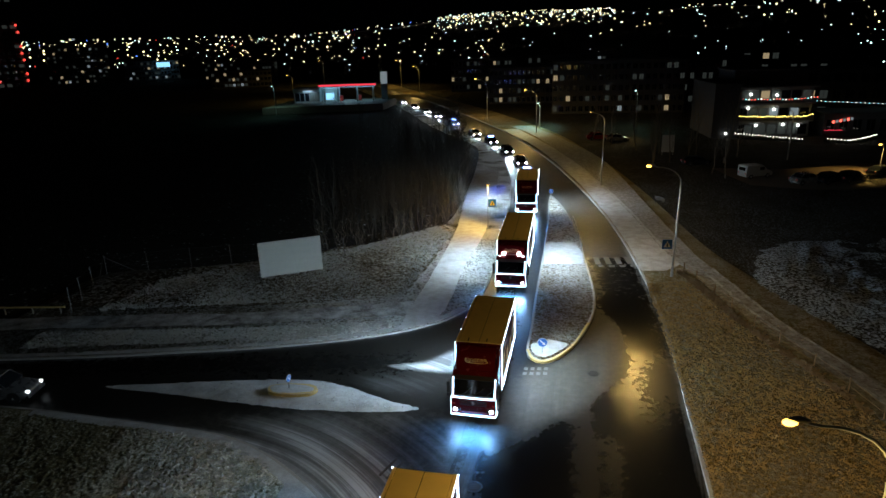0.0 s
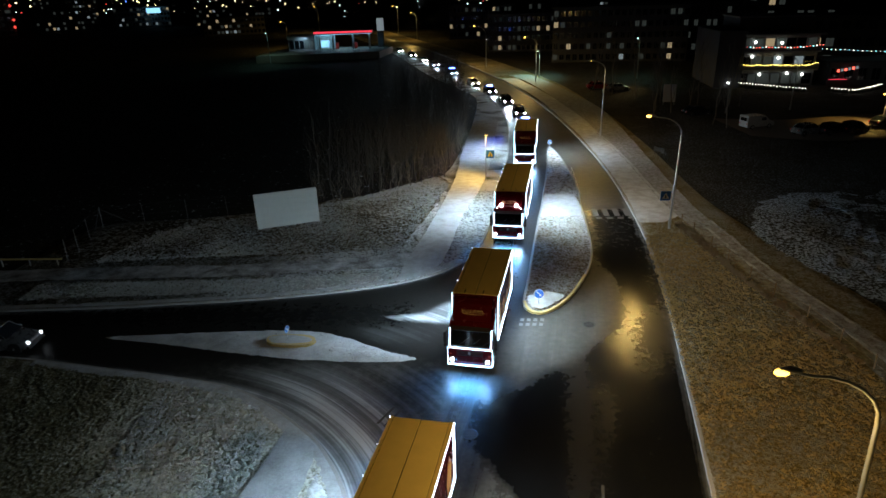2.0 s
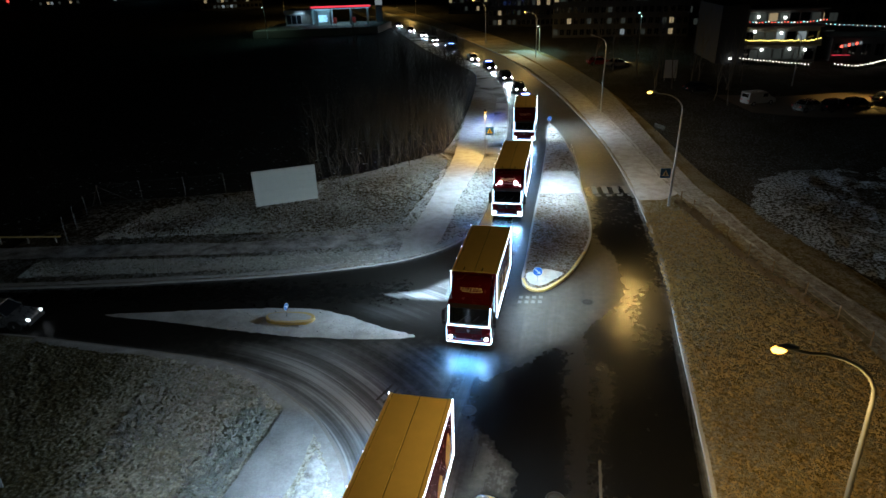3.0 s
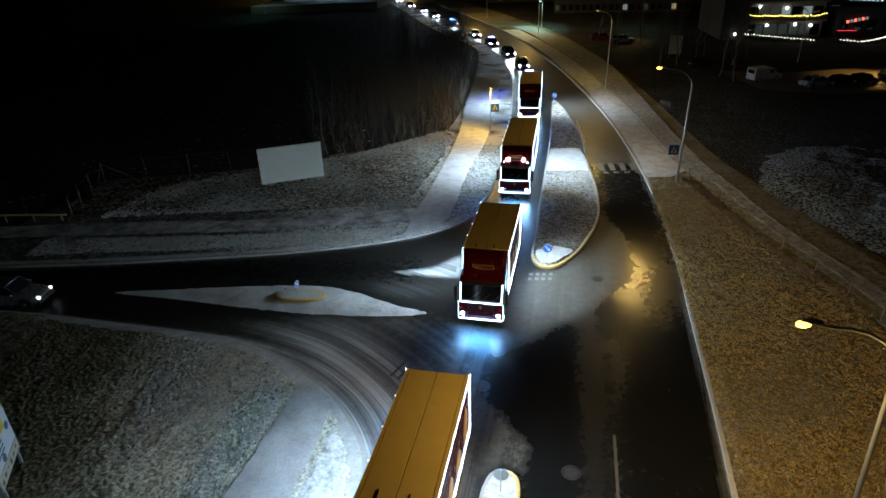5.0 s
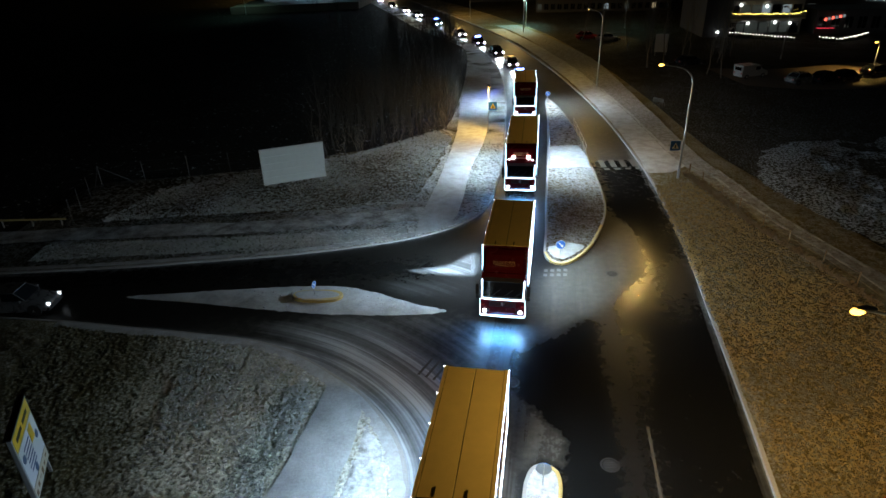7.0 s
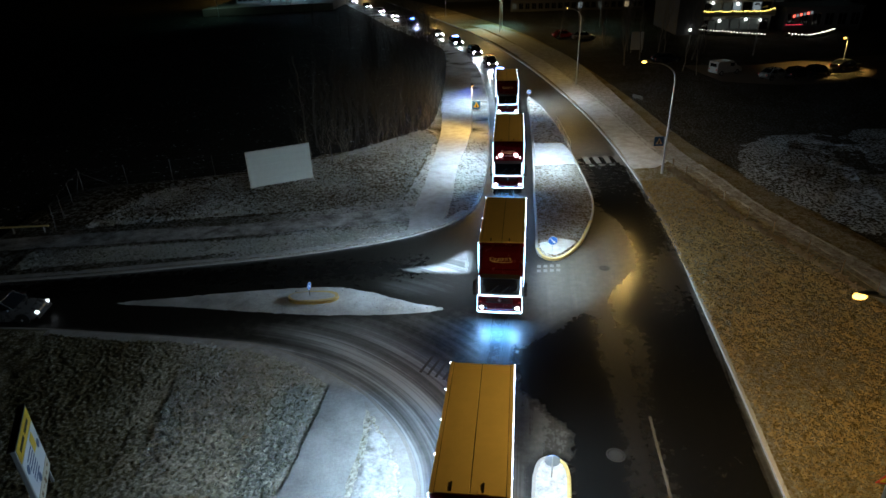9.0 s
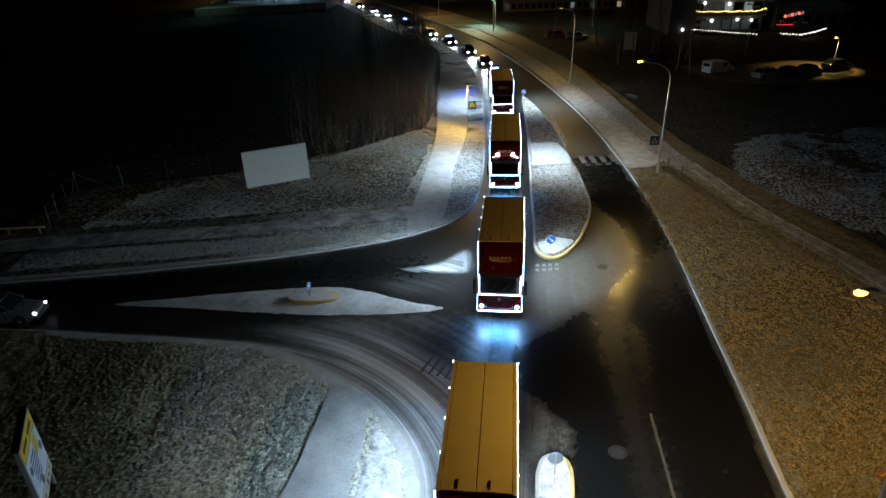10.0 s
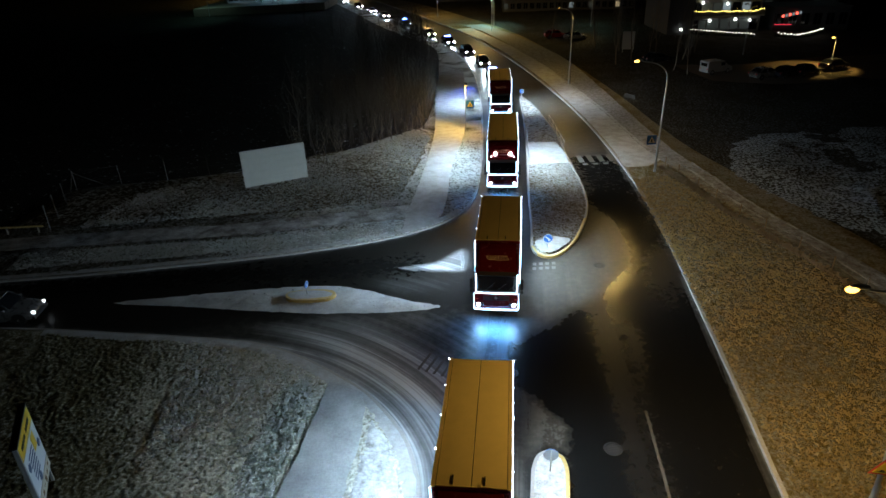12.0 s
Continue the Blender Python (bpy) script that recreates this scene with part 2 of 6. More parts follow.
M = {
    "asphalt": wet_asphalt(),
    "turf_w": snowy_grass("frosted_turf", 0.95, (0.035, 0.034, 0.02), (0.12, 0.11, 0.065), 2.0, True, (0.68, 0.70, 0.71), 0.14),
    "turf_s": snowy_grass("snowy_green_turf", 0.66, (0.045, 0.044, 0.024), (0.19, 0.17, 0.09), 1.1, True, (0.70, 0.70, 0.64), 0.16, (0.5, 0.10)),
    "turf_e": snowy_grass("dry_frosted_turf", 0.08, (0.050, 0.037, 0.013), (0.36, 0.27, 0.105), 1.0, True, (0.50, 0.47, 0.42), 0.16),
    # grass and snow both darkened in colour, for shade beyond the east path
    "turf_far_shade": snowy_grass("shade_toned_far_turf", 0.30, (0.022, 0.018, 0.010), (0.06, 0.048, 0.026), 0.8, False, (0.17, 0.18, 0.19)),
    "turf_b": snowy_grass("rough_brown_turf", 0.16, (0.026, 0.022, 0.011), (0.11, 0.082, 0.036), 1.0, True, (0.62, 0.62, 0.58), 0.12),
    "turf_m": snowy_grass("median_turf", 0.82, (0.07, 0.05, 0.024), (0.22, 0.16, 0.075), 1.7, True, (0.68, 0.68, 0.67), 0.16),
    # near-black base colour stands in for ground that no lamp reaches
    "ground": snowy_grass("unlit_toned_field", -0.3, (0.010, 0.010, 0.007), (0.026, 0.023, 0.014), 0.3, False),
    "path": thin_snow("snowy_path", (0.30, 0.29, 0.28), 0.8, 1.4, 0.50),
    "path_e": thin_snow("snowy_gravel_path", (0.17, 0.155, 0.135), 0.42, 2.8, 0.44),
    "path_s": thin_snow("smooth_thin_snow", (0.28, 0.27, 0.25), 0.85, 1.1, 0.56),
    # snow colour tinted blue to carry the trucks' cool light
    "turf_snow": snowy_grass("blue_lit_snowed_turf", 0.62, (0.03, 0.027, 0.018), (0.09, 0.08, 0.05), 0.7, False, (0.54, 0.59, 0.66)),
    "isle_snow": thin_snow("bright_island_snow", (0.12, 0.11, 0.10), 1.05, 3.5, 0.52),
    "path_b": thin_snow("brown_gravel_path", (0.14, 0.118, 0.09), 0.35, 2.2, 0.46),
    "path_dim": thin_snow("trodden_dirty_snow", (0.11, 0.105, 0.10), 0.5),
    "snow": thin_snow("packed_snow", (0.24, 0.24, 0.245), 0.8, 0.6, 0.50),
    "kerb": plain("kerb_concrete", (0.34, 0.33, 0.31), 0.75, 0, 0.3, 9, 0.4),
    "kerb_yellow": plain("worn_yellow_paint", (0.52, 0.39, 0.15), 0.6, 0, 0.4, 7, 0.3),
    "white_paint": plain("worn_white_paint", (0.14, 0.136, 0.128), 0.7, 0, 0.45, 4, 0.2),
    "red_paint": plain("red_truck_paint", (0.085, 0.005, 0.009), 0.22, 0, 0.1, 3, 0.02),
    "roof": plain("tan_roof_sheet", (0.78, 0.59, 0.26), 0.55, 0, 0.12, 1.6, 0.06),
    "black": plain("black_plastic", (0.015, 0.015, 0.016), 0.5, 0, 0.2, 8, 0.1),
    "rubber": plain("tyre_rubber", (0.02, 0.02, 0.02), 0.85, 0, 0.2, 20, 0.3),
    "steel": plain("galvanised_steel", (0.45, 0.46, 0.46), 0.42, 0.75, 0.15, 9, 0.05),
    "chrome": plain("wheel_metal", (0.55, 0.55, 0.56), 0.3, 0.9, 0.1, 9, 0.05),
    "glass": plain("dark_window_glass", (0.008, 0.010, 0.013), 0.06, 0, 0.1, 2, 0.0),
    "cream": plain("cream_lettering", (0.74, 0.55, 0.33), 0.4, 0, 0.1, 6, 0.02),
    "white": plain("white_board", (0.62, 0.63, 0.60), 0.6, 0, 0.10, 2.2, 0.08),
    "blue": plain("blue_sign_face", (0.02, 0.12, 0.42), 0.4, 0, 0.1, 6, 0.03),
    "yellow": plain("yellow_sign_face", (0.72, 0.48, 0.03), 0.4, 0, 0.12, 6, 0.03),
    "signred": plain("red_sign_edge", (0.5, 0.03, 0.02), 0.4, 0, 0.1, 6, 0.03),
    "wood": plain("weathered_wood", (0.20, 0.14, 0.08), 0.8, 0, 0.3, 12, 0.4),
    # far darker than birch bark, for the shade among the trees
    "bark": plain("shade_dark_bark", (0.045, 0.040, 0.032), 0.9, 0, 0.4, 10, 0.6),
    "twig": plain("pale_twigs", (0.17, 0.145, 0.11), 0.9, 0, 0.4, 10, 0.3),
    "wall": plain("grey_render_wall", (0.30, 0.30, 0.29), 0.85, 0, 0.15, 0.8, 0.2),
    "darkwall": plain("dark_wall", (0.10, 0.10, 0.105), 0.85, 0, 0.2, 0.8, 0.2),
    "asphalt_lot": plain("parking_gravel", (0.17, 0.13, 0.10), 0.85, 0, 0.35, 1.5, 0.3),
    "carwhite": plain("white_car_paint", (0.45, 0.45, 0.45), 0.25, 0, 0.06, 3, 0.0),
    "cargrey": plain("grey_car_paint", (0.12, 0.12, 0.125), 0.3, 0.3, 0.06, 3, 0.0),
    "worn_line": plain("worn_road_line", (0.075, 0.07, 0.06), 0.7, 0, 0.5, 3, 0.2),
    "carsilver": plain("silver_car_paint", (0.35, 0.36, 0.37), 0.25, 0.5, 0.06, 3, 0.0),
    "cardark": plain("dark_car_paint", (0.02, 0.022, 0.03), 0.2, 0.2, 0.06, 3, 0.0),
    "carred": plain("red_car_paint", (0.25, 0.02, 0.02), 0.25, 0.1, 0.06, 3, 0.0),
    "led": glow("cool_led", COOL, 75.0),
    "led_front": glow("cool_led_front", (0.50, 0.82, 1.05), 7.0),
    "car_head": glow("car_headlamp", (0.85, 0.95, 1.0), 220.0),
    "led_mid": glow("cool_led_edge", COOL, 16.0),
    "led_soft": glow("cool_led_line", COOL, 9.0),
    "pink": glow("pink_roof_lamp", (1.0, 0.78, 0.86), 14.0),
    "head": glow("headlamp", (0.88, 0.95, 1.0), 22.0),
    "side_head": glow("dimmed_headlamp", (0.85, 0.95, 1.0), 2.5),
    "sodium": glow("sodium_lamp", (1.0, 0.52, 0.085), 7.0),
    "beacon": glow("blue_beacon", (0.05, 0.12, 1.0), 120.0),
    "tail": glow("tail_lamp", (1.0, 0.05, 0.03), 6.0),
    "city_warm": glow("city_light_warm", (1.0, 0.80, 0.42), 3.0, False),
    "city_white": glow("city_light_white", (0.72, 1.0, 0.95), 3.0, False),
    "city_blue": glow("city_light_blue", (0.12, 0.25, 1.0), 1.6, False),
    "city_red": glow("city_light_red", (1.0, 0.08, 0.06), 1.2, False),
    "win_white": glow("lit_window_white", (0.75, 0.92, 1.0), 0.22),
    "win_warm": glow("lit_window_warm", (1.0, 0.78, 0.45), 0.30),
    "win_dim": glow("dim_window", (0.55, 0.65, 0.6), 0.035),
    "bulb_warm": glow("string_bulb_yellow", (1.0, 0.72, 0.16), 5.0),
    "bulb_white": glow("string_bulb_white", (1.0, 0.93, 0.8), 3.0),
    "bulb_red": glow("string_bulb_red", (1.0, 0.12, 0.08), 2.5),
    "bulb_cyan": glow("string_bulb_cyan", (0.3, 0.9, 1.0), 2.5),
    "teal": glow("teal_lamp", (0.6, 1.0, 0.9), 2.5),
    "globe": glow("white_globe_lamp", (0.95, 1.0, 0.95), 4.0),
    "bank": thin_snow("dirty_snow_bank", (0.13, 0.12, 0.10), 0.95, 2.4, 0.62),
    "frame_grey": plain("grey_metal_frame", (0.30, 0.32, 0.34), 0.45, 0.3, 0.1, 6, 0.05),
    "paper": plain("white_printed_panel", (0.62, 0.66, 0.70), 0.5, 0, 0.08, 5, 0.02),
    "map": plain("pale_map_print", (0.50, 0.47, 0.36), 0.5, 0, 0.25, 5, 0.02),
    "inkblue": plain("dark_blue_print", (0.05, 0.10, 0.20), 0.5, 0, 0.15, 8, 0.02),
    "hedge": plain("dark_hedge", (0.02, 0.025, 0.012), 0.9, 0, 0.4, 8, 0.8),
    "blade_w": plain("frosted_blades", (0.42, 0.43, 0.42), 0.8, 0, 0.7, 2.5, 0.0),
    "blade_e": plain("dry_blades", (0.36, 0.26, 0.12), 0.8, 0, 0.7, 2.5, 0.0),
    "shop_cyan": glow("shop_light", (0.30, 0.70, 1.0), 1.3),
    "shop_red": glow("shop_red_band", (1.0, 0.06, 0.10), 1.2),
}


# ---------------------------------------------------------------- mesh helpers
def to_mesh(bm, name, mat, smooth=False):
    bmesh.ops.recalc_face_normals(bm, faces=bm.faces)
    me = bpy.data.meshes.new(name)
    bm.to_mesh(me)
    bm.free()
    me.materials.append(mat)
    if smooth:
        for p in me.polygons:
            p.use_smooth = True
    return me


def part(name, bm, mat, parent=None, label="", smooth=False):
    """One mesh object from a bmesh, under a thing or a part."""
    ob = new(name, to_mesh(bm, name, mat, smooth))
    if parent is not None:
        ob.parent = parent
    if label:
        tagged(ob, label)
    return ob


def share(name, me, parent, m=None):
    ob = new(name, me)
    ob.parent = parent
    if m is not None:
        ob.matrix_basis = m
    return ob


def box(bm, x0, x1, y0, y1, z0, z1, bevel=0.0):
    r = bmesh.ops.create_cube(bm, size=1.0)
    vs = r["verts"]
    bmesh.ops.scale(bm, vec=(x1 - x0, y1 - y0, z1 - z0), verts=vs)
    bmesh.ops.translate(bm, vec=((x0 + x1) / 2, (y0 + y1) / 2, (z0 + z1) / 2), verts=vs)
    if bevel:
        es = list({e for v in vs for e in v.link_edges})
        bmesh.ops.bevel(bm, geom=es, offset=bevel, segments=2, affect="EDGES", profile=0.6)
    return bm


def tube(bm, pts, radii, sides=8, cap=True):
    """A round bar through the points, with a radius at each."""
    pts = [Vector(p) for p in pts]
    if isinstance(radii, (int, float)):
        radii = [radii] * len(pts)
    rings = []
    for i, p in enumerate(pts):
        d = (pts[min(i + 1, len(pts) - 1)] - pts[max(i - 1, 0)]).normalized()
        u = d.cross(Vector((0.31, 0.12, 0.94)))
        if u.length < 0.2:
            u = d.cross(Vector((1, 0, 0)))
        u.normalize()
        w = d.cross(u)
        rings.append([bm.verts.new(p + radii[i] * (math.cos(a) * u + math.sin(a) * w))
                      for a in (2 * math.pi * k / sides for k in range(sides))])
    for a, b in zip(rings, rings[1:]):
        for k in range(sides):
            bm.faces.new((a[k], a[(k + 1) % sides], b[(k + 1) % sides], b[k]))
    if cap:
        bm.faces.new(rings[0][::-1])
        bm.faces.new(rings[-1])
    return bm


def cyl(bm, centre, axis, radius, length, sides=20):
    c, a = Vector(centre), Vector(axis).normalized()
    return tube(bm, [c - a * length / 2, c + a * length / 2], radius, sides)


def prism(bm, outline, x0, x1, bevel=0.0):
    """A side outline of (y, z) points drawn out from x0 to x1."""
    a = [bm.verts.new((x0, y, z)) for y, z in outline]
    b = [bm.verts.new((x1, y, z)) for y, z in outline]
    k = len(outline)
    fs = [bm.faces.new(a), bm.faces.new(b[::-1])]
    for i in range(k):
        fs.append(bm.faces.new((a[i], b[i], b[(i + 1) % k], a[(i + 1) % k])))
    if bevel:
        es = list({e for f in fs for e in f.edges})
        bmesh.ops.bevel(bm, geom=es, offset=bevel, segments=2, affect="EDGES", profile=0.6)
    return bm


def spline(pts, step=1.0, closed=False):
    """A smooth line through control points, sampled about every step metres."""
    p = [np.array(q, float) for q in pts]
    k = len(p)
    out = []
    for i in range(k if closed else k - 1):
        if closed:
            a, b, c, d = p[i - 1], p[i], p[(i + 1) % k], p[(i + 2) % k]
        else:
            a, b, c, d = p[max(i - 1, 0)], p[i], p[i + 1], p[min(i + 2, k - 1)]
        m = max(1, int(np.linalg.norm(c - b) / step))
        for j in range(m):
            t = j / m
            out.append(0.5 * (2 * b + (c - a) * t + (2 * a - 5 * b + 4 * c - d) * t ** 2 + (3 * b - a - 3 * c + d) * t ** 3))
    if not closed:
        out.append(p[-1])
    return np.array(out)


def inside(poly, q):
    x, y = q[:, 0], q[:, 1]
    r = np.zeros(len(q), bool)
    px, py = poly[:, 0], poly[:, 1]
    j = len(poly) - 1
    for i in range(len(poly)):
        hit = ((py[i] > y) != (py[j] > y)) & (x < (px[j] - px[i]) * (y - py[i]) / (py[j] - py[i] + 1e-12) + px[i])
        r ^= hit
        j = i
    return r


def near_line(line, q):
    """Distance of each point to a polyline."""
    best = np.full(len(q), 1e9)
    for a, b in zip(line[:-1], line[1:]):
        d = b - a
        t = np.clip(((q - a) @ d) / (d @ d + 1e-12), 0, 1)
        best = np.minimum(best, np.hypot(*(q - a - t[:, None] * d).T))
    return best


def field_points(poly, zones, seed):
    """Jittered points inside the outline; zones: (x0, x1, y0, y1, spacing), the finest first."""
    rng = np.random.default_rng(seed)
    got = []
    for i, (x0, x1, y0, y1, s) in enumerate(zones):
        gx, gy = np.meshgrid(np.arange(x0, x1, s), np.arange(y0, y1, s))
        q = np.stack([gx.ravel(), gy.ravel()], 1) + rng.uniform(-0.32 * s, 0.32 * s, (gx.size, 2))
        for a0, a1, b0, b1, _ in zones[:i]:
            q = q[~((q[:, 0] > a0) & (q[:, 0] < a1) & (q[:, 1] > b0) & (q[:, 1] < b1))]
        q = q[inside(poly, q)]
        got.append(q[near_line(np.vstack([poly, poly[:1]]), q) > 0.35 * s])
    return np.vstack(got)


def sheet(name, poly, pts, height, mat, label, category, kind="structure", smooth=True):
    """A triangulated surface inside an outline; height(x, y, d) with d the distance from the edge."""
    poly = np.asarray(poly)
    allp = np.vstack([poly, pts]) if len(pts) else poly
    v, e, f = geometry.delaunay_2d_cdt([Vector(q) for q in allp], [], [list(range(len(poly)))], 1, 1e-4)[:3]
    q = np.array([(a.x, a.y) for a in v])
    d = near_line(np.vstack([poly, poly[:1]]), q)
    z = height(q[:, 0], q[:, 1], d)
    me = bpy.data.meshes.new(name)
    me.from_pydata([(a, b, c) for (a, b), c in zip(q, z)], [], [list(t) for t in f])
    me.materials.append(mat)
    if smooth:
        me.polygons.foreach_set("use_smooth", [True] * len(me.polygons))
    me.update()
    if hasattr(height, "tip"):
        at = me.color_attributes.new("tip", "FLOAT_COLOR", "POINT")
        h = height.tip
        at.data.foreach_set("color", np.stack([h, h, h, np.ones_like(h)], 1).ravel())
    if len(me.polygons) and sum(p.normal.z for p in me.polygons) < 0:
        me.flip_normals()
    return tagged(new(name, me), label, category, kind=kind)


def lumps(x, y, size, seed):
    """Smooth random relief in the range of about -1 to 1."""
    return np.array([noise.noise(Vector((a / size + seed, b / size, 0.37 * seed))) for a, b in zip(x, y)])


def ragged(line, amount, seed):
    """An outline with small irregular bites."""
    return np.array([(x + amount * noise.noise(Vector((x * 2.6, y * 2.6, seed))), y + amount * noise.noise(Vector((x * 2.6, y * 2.6, seed + 5)))) for x, y in line])


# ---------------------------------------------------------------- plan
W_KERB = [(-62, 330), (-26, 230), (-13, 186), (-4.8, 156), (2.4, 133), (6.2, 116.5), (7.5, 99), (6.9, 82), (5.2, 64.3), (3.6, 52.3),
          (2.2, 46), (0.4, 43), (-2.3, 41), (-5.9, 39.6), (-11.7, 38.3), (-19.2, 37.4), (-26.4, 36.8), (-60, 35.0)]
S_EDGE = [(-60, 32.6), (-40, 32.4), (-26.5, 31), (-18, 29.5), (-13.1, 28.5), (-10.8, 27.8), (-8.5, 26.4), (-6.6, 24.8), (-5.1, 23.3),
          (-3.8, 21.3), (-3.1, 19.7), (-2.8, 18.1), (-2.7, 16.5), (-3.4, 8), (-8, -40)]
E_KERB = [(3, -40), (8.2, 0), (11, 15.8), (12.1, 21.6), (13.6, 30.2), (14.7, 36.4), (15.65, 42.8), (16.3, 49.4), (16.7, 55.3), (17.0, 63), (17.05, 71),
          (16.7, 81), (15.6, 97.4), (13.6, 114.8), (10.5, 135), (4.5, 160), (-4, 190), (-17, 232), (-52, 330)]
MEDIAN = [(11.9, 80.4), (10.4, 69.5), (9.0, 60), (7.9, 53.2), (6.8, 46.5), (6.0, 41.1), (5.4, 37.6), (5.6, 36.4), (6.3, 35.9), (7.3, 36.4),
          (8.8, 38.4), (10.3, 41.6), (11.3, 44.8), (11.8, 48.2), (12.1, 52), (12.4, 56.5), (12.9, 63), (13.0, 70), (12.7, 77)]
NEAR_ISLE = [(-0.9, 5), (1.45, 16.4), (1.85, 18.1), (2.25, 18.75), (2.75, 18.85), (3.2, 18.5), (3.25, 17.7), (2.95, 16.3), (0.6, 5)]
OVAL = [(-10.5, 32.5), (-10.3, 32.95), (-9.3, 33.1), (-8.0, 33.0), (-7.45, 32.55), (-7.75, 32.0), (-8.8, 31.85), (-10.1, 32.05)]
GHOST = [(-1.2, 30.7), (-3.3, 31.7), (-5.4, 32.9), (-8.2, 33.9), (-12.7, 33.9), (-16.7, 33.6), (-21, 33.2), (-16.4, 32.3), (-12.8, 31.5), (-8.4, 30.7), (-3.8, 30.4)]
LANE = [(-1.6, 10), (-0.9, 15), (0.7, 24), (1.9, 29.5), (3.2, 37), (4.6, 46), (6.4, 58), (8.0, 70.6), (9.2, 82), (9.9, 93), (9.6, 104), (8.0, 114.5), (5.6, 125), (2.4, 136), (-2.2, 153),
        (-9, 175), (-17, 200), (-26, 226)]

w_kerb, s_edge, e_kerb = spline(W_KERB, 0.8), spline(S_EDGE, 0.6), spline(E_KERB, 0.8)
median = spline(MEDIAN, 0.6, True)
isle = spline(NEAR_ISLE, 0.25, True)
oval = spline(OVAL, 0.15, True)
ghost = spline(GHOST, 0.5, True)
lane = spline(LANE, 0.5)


def kerb(name, line, inward, mat, label, width=0.16, top=0.13, closed=False):
    """A kerb swept along the line; it stands on the verge's side of it (inward: 1 to the left of travel)."""
    bm = bmesh.new()
    pts = [Vector((a, b, 0)) for a, b in line]
    k = len(pts)
    prof = [(0, -0.05), (0.0, top - 0.03), (0.03, top), (width, top), (width, -0.05)]
    rows = []
    for i, p in enumerate(pts):
        a = pts[i - 1] if (closed or i) else pts[i]
        b = pts[(i + 1) % k] if (closed or i < k - 1) else pts[i]
        d = (b - a).normalized()
        s = Vector((-d.y, d.x, 0)) * inward
        rows.append([bm.verts.new(p + s * o + Vector((0, 0, z + 0.012 * noise.noise(p * 0.9)))) for o, z in prof])
    for i in range(k if closed else k - 1):
        a, b = rows[i], rows[(i + 1) % k]
        for j in range(len(prof) - 1):
            bm.faces.new((a[j], a[j + 1], b[j + 1], b[j]))
    return tagged(part(name, bm, mat), label, "kerb", kind="structure")


# ---------------------------------------------------------------- terrain
def far_height(x, y):
    r, az = math.hypot(x, y), math.degrees(math.atan2(x, y))
    if y < 0:
        return -0.3
    def sm(a, b, v):
        v = min(1, max(0, (v - a) / (b - a)))
        return v * v * (3 - 2 * v)
    top = 50 + 52 * sm(-16, 2, az)
    h = top * sm(260, 2600, r) ** 1.15
    return -0.3 + h * (1 + 0.10 * noise.noise(Vector((x / 300, y / 300, 2))))


bm = bmesh.new()
rings = [0, 60, 120, 180, 240, 300, 380, 480, 600, 750, 950, 1200, 1500, 1900, 2300, 2600, 3200, 4200]
spokes = 96
grid = []
for r in rings:
    grid.append([bm.verts.new((r * math.sin(2 * math.pi * k / spokes), r * math.cos(2 * math.pi * k / spokes),
                               far_height(r * math.sin(2 * math.pi * k / spokes), r * math.cos(2 * math.pi * k / spokes)))) for k in range(spokes)] if r else
                [bm.verts.new((0, 0, -0.3))])
for k in range(spokes):
    bm.faces.new((grid[0][0], grid[1][k], grid[1][(k + 1) % spokes]))
for a, b in zip(grid[1:], grid[2:]):
    for k in range(spokes):
        bm.faces.new((a[k], b[k], b[(k + 1) % spokes], a[(k + 1) % spokes]))
tagged(part("ground", bm, M["ground"], smooth=True), "winter fields rising to distant hills, coloured near-black for the unlit night", "ground", kind="structure")

# road surface, with the frost on it as an attribute and a map that runs along the traffic
road_poly = np.array([(-110, -40), (40, -40), (40, 330), (-110, 330)], float)
road_pts = field_points(road_poly, [(-8, 14, 11, 43, 0.28), (-32, 20, 8, 60, 0.45), (-60, 30, -10, 140, 2.0), (-105, 38, -36, 326, 9)], 3)
road = sheet("road", road_poly, road_pts, lambda x, y, d: 0 * x, M["asphalt"], "wet dark asphalt road with frost swept off the wheel tracks", "road")
co = np.array([(v.co.x, v.co.y) for v in road.data.vertices])
turn_axis = spline([(-60, 32.5), (-26, 31.6), (-14, 29.6), (-8, 27.6), (-4.2, 24.6), (-1.9, 21), (-1.2, 17), (-1.8, 8)], 0.8)
d_turn, d_lane = near_line(turn_axis, co), near_line(lane, co)
d_s = near_line(s_edge, co)


def patch_of(outline, soft, q=None):
    """1 inside the outline, 0 outside, with a soft edge."""
    line = spline(outline, 0.5, True)
    q = co if q is None else q
    d = near_line(np.vstack([line, line[:1]]), q) * np.where(inside(line, q), 1.0, -1.0)
    t = np.clip(0.5 + d / (2 * soft), 0, 1)
    return t * t * (3 - 2 * t)


X, Y = co[:, 0], co[:, 1]
d_e = near_line(e_kerb, co)
edge_d = np.minimum.reduce([near_line(w_kerb, co), d_s, d_e])
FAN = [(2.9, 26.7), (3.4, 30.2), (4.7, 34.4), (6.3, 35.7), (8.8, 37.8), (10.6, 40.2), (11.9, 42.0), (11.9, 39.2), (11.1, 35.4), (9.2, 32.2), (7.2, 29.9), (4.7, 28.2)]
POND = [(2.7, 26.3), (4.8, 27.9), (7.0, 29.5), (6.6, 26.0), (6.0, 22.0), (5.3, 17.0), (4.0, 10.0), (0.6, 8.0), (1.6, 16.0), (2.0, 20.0)]
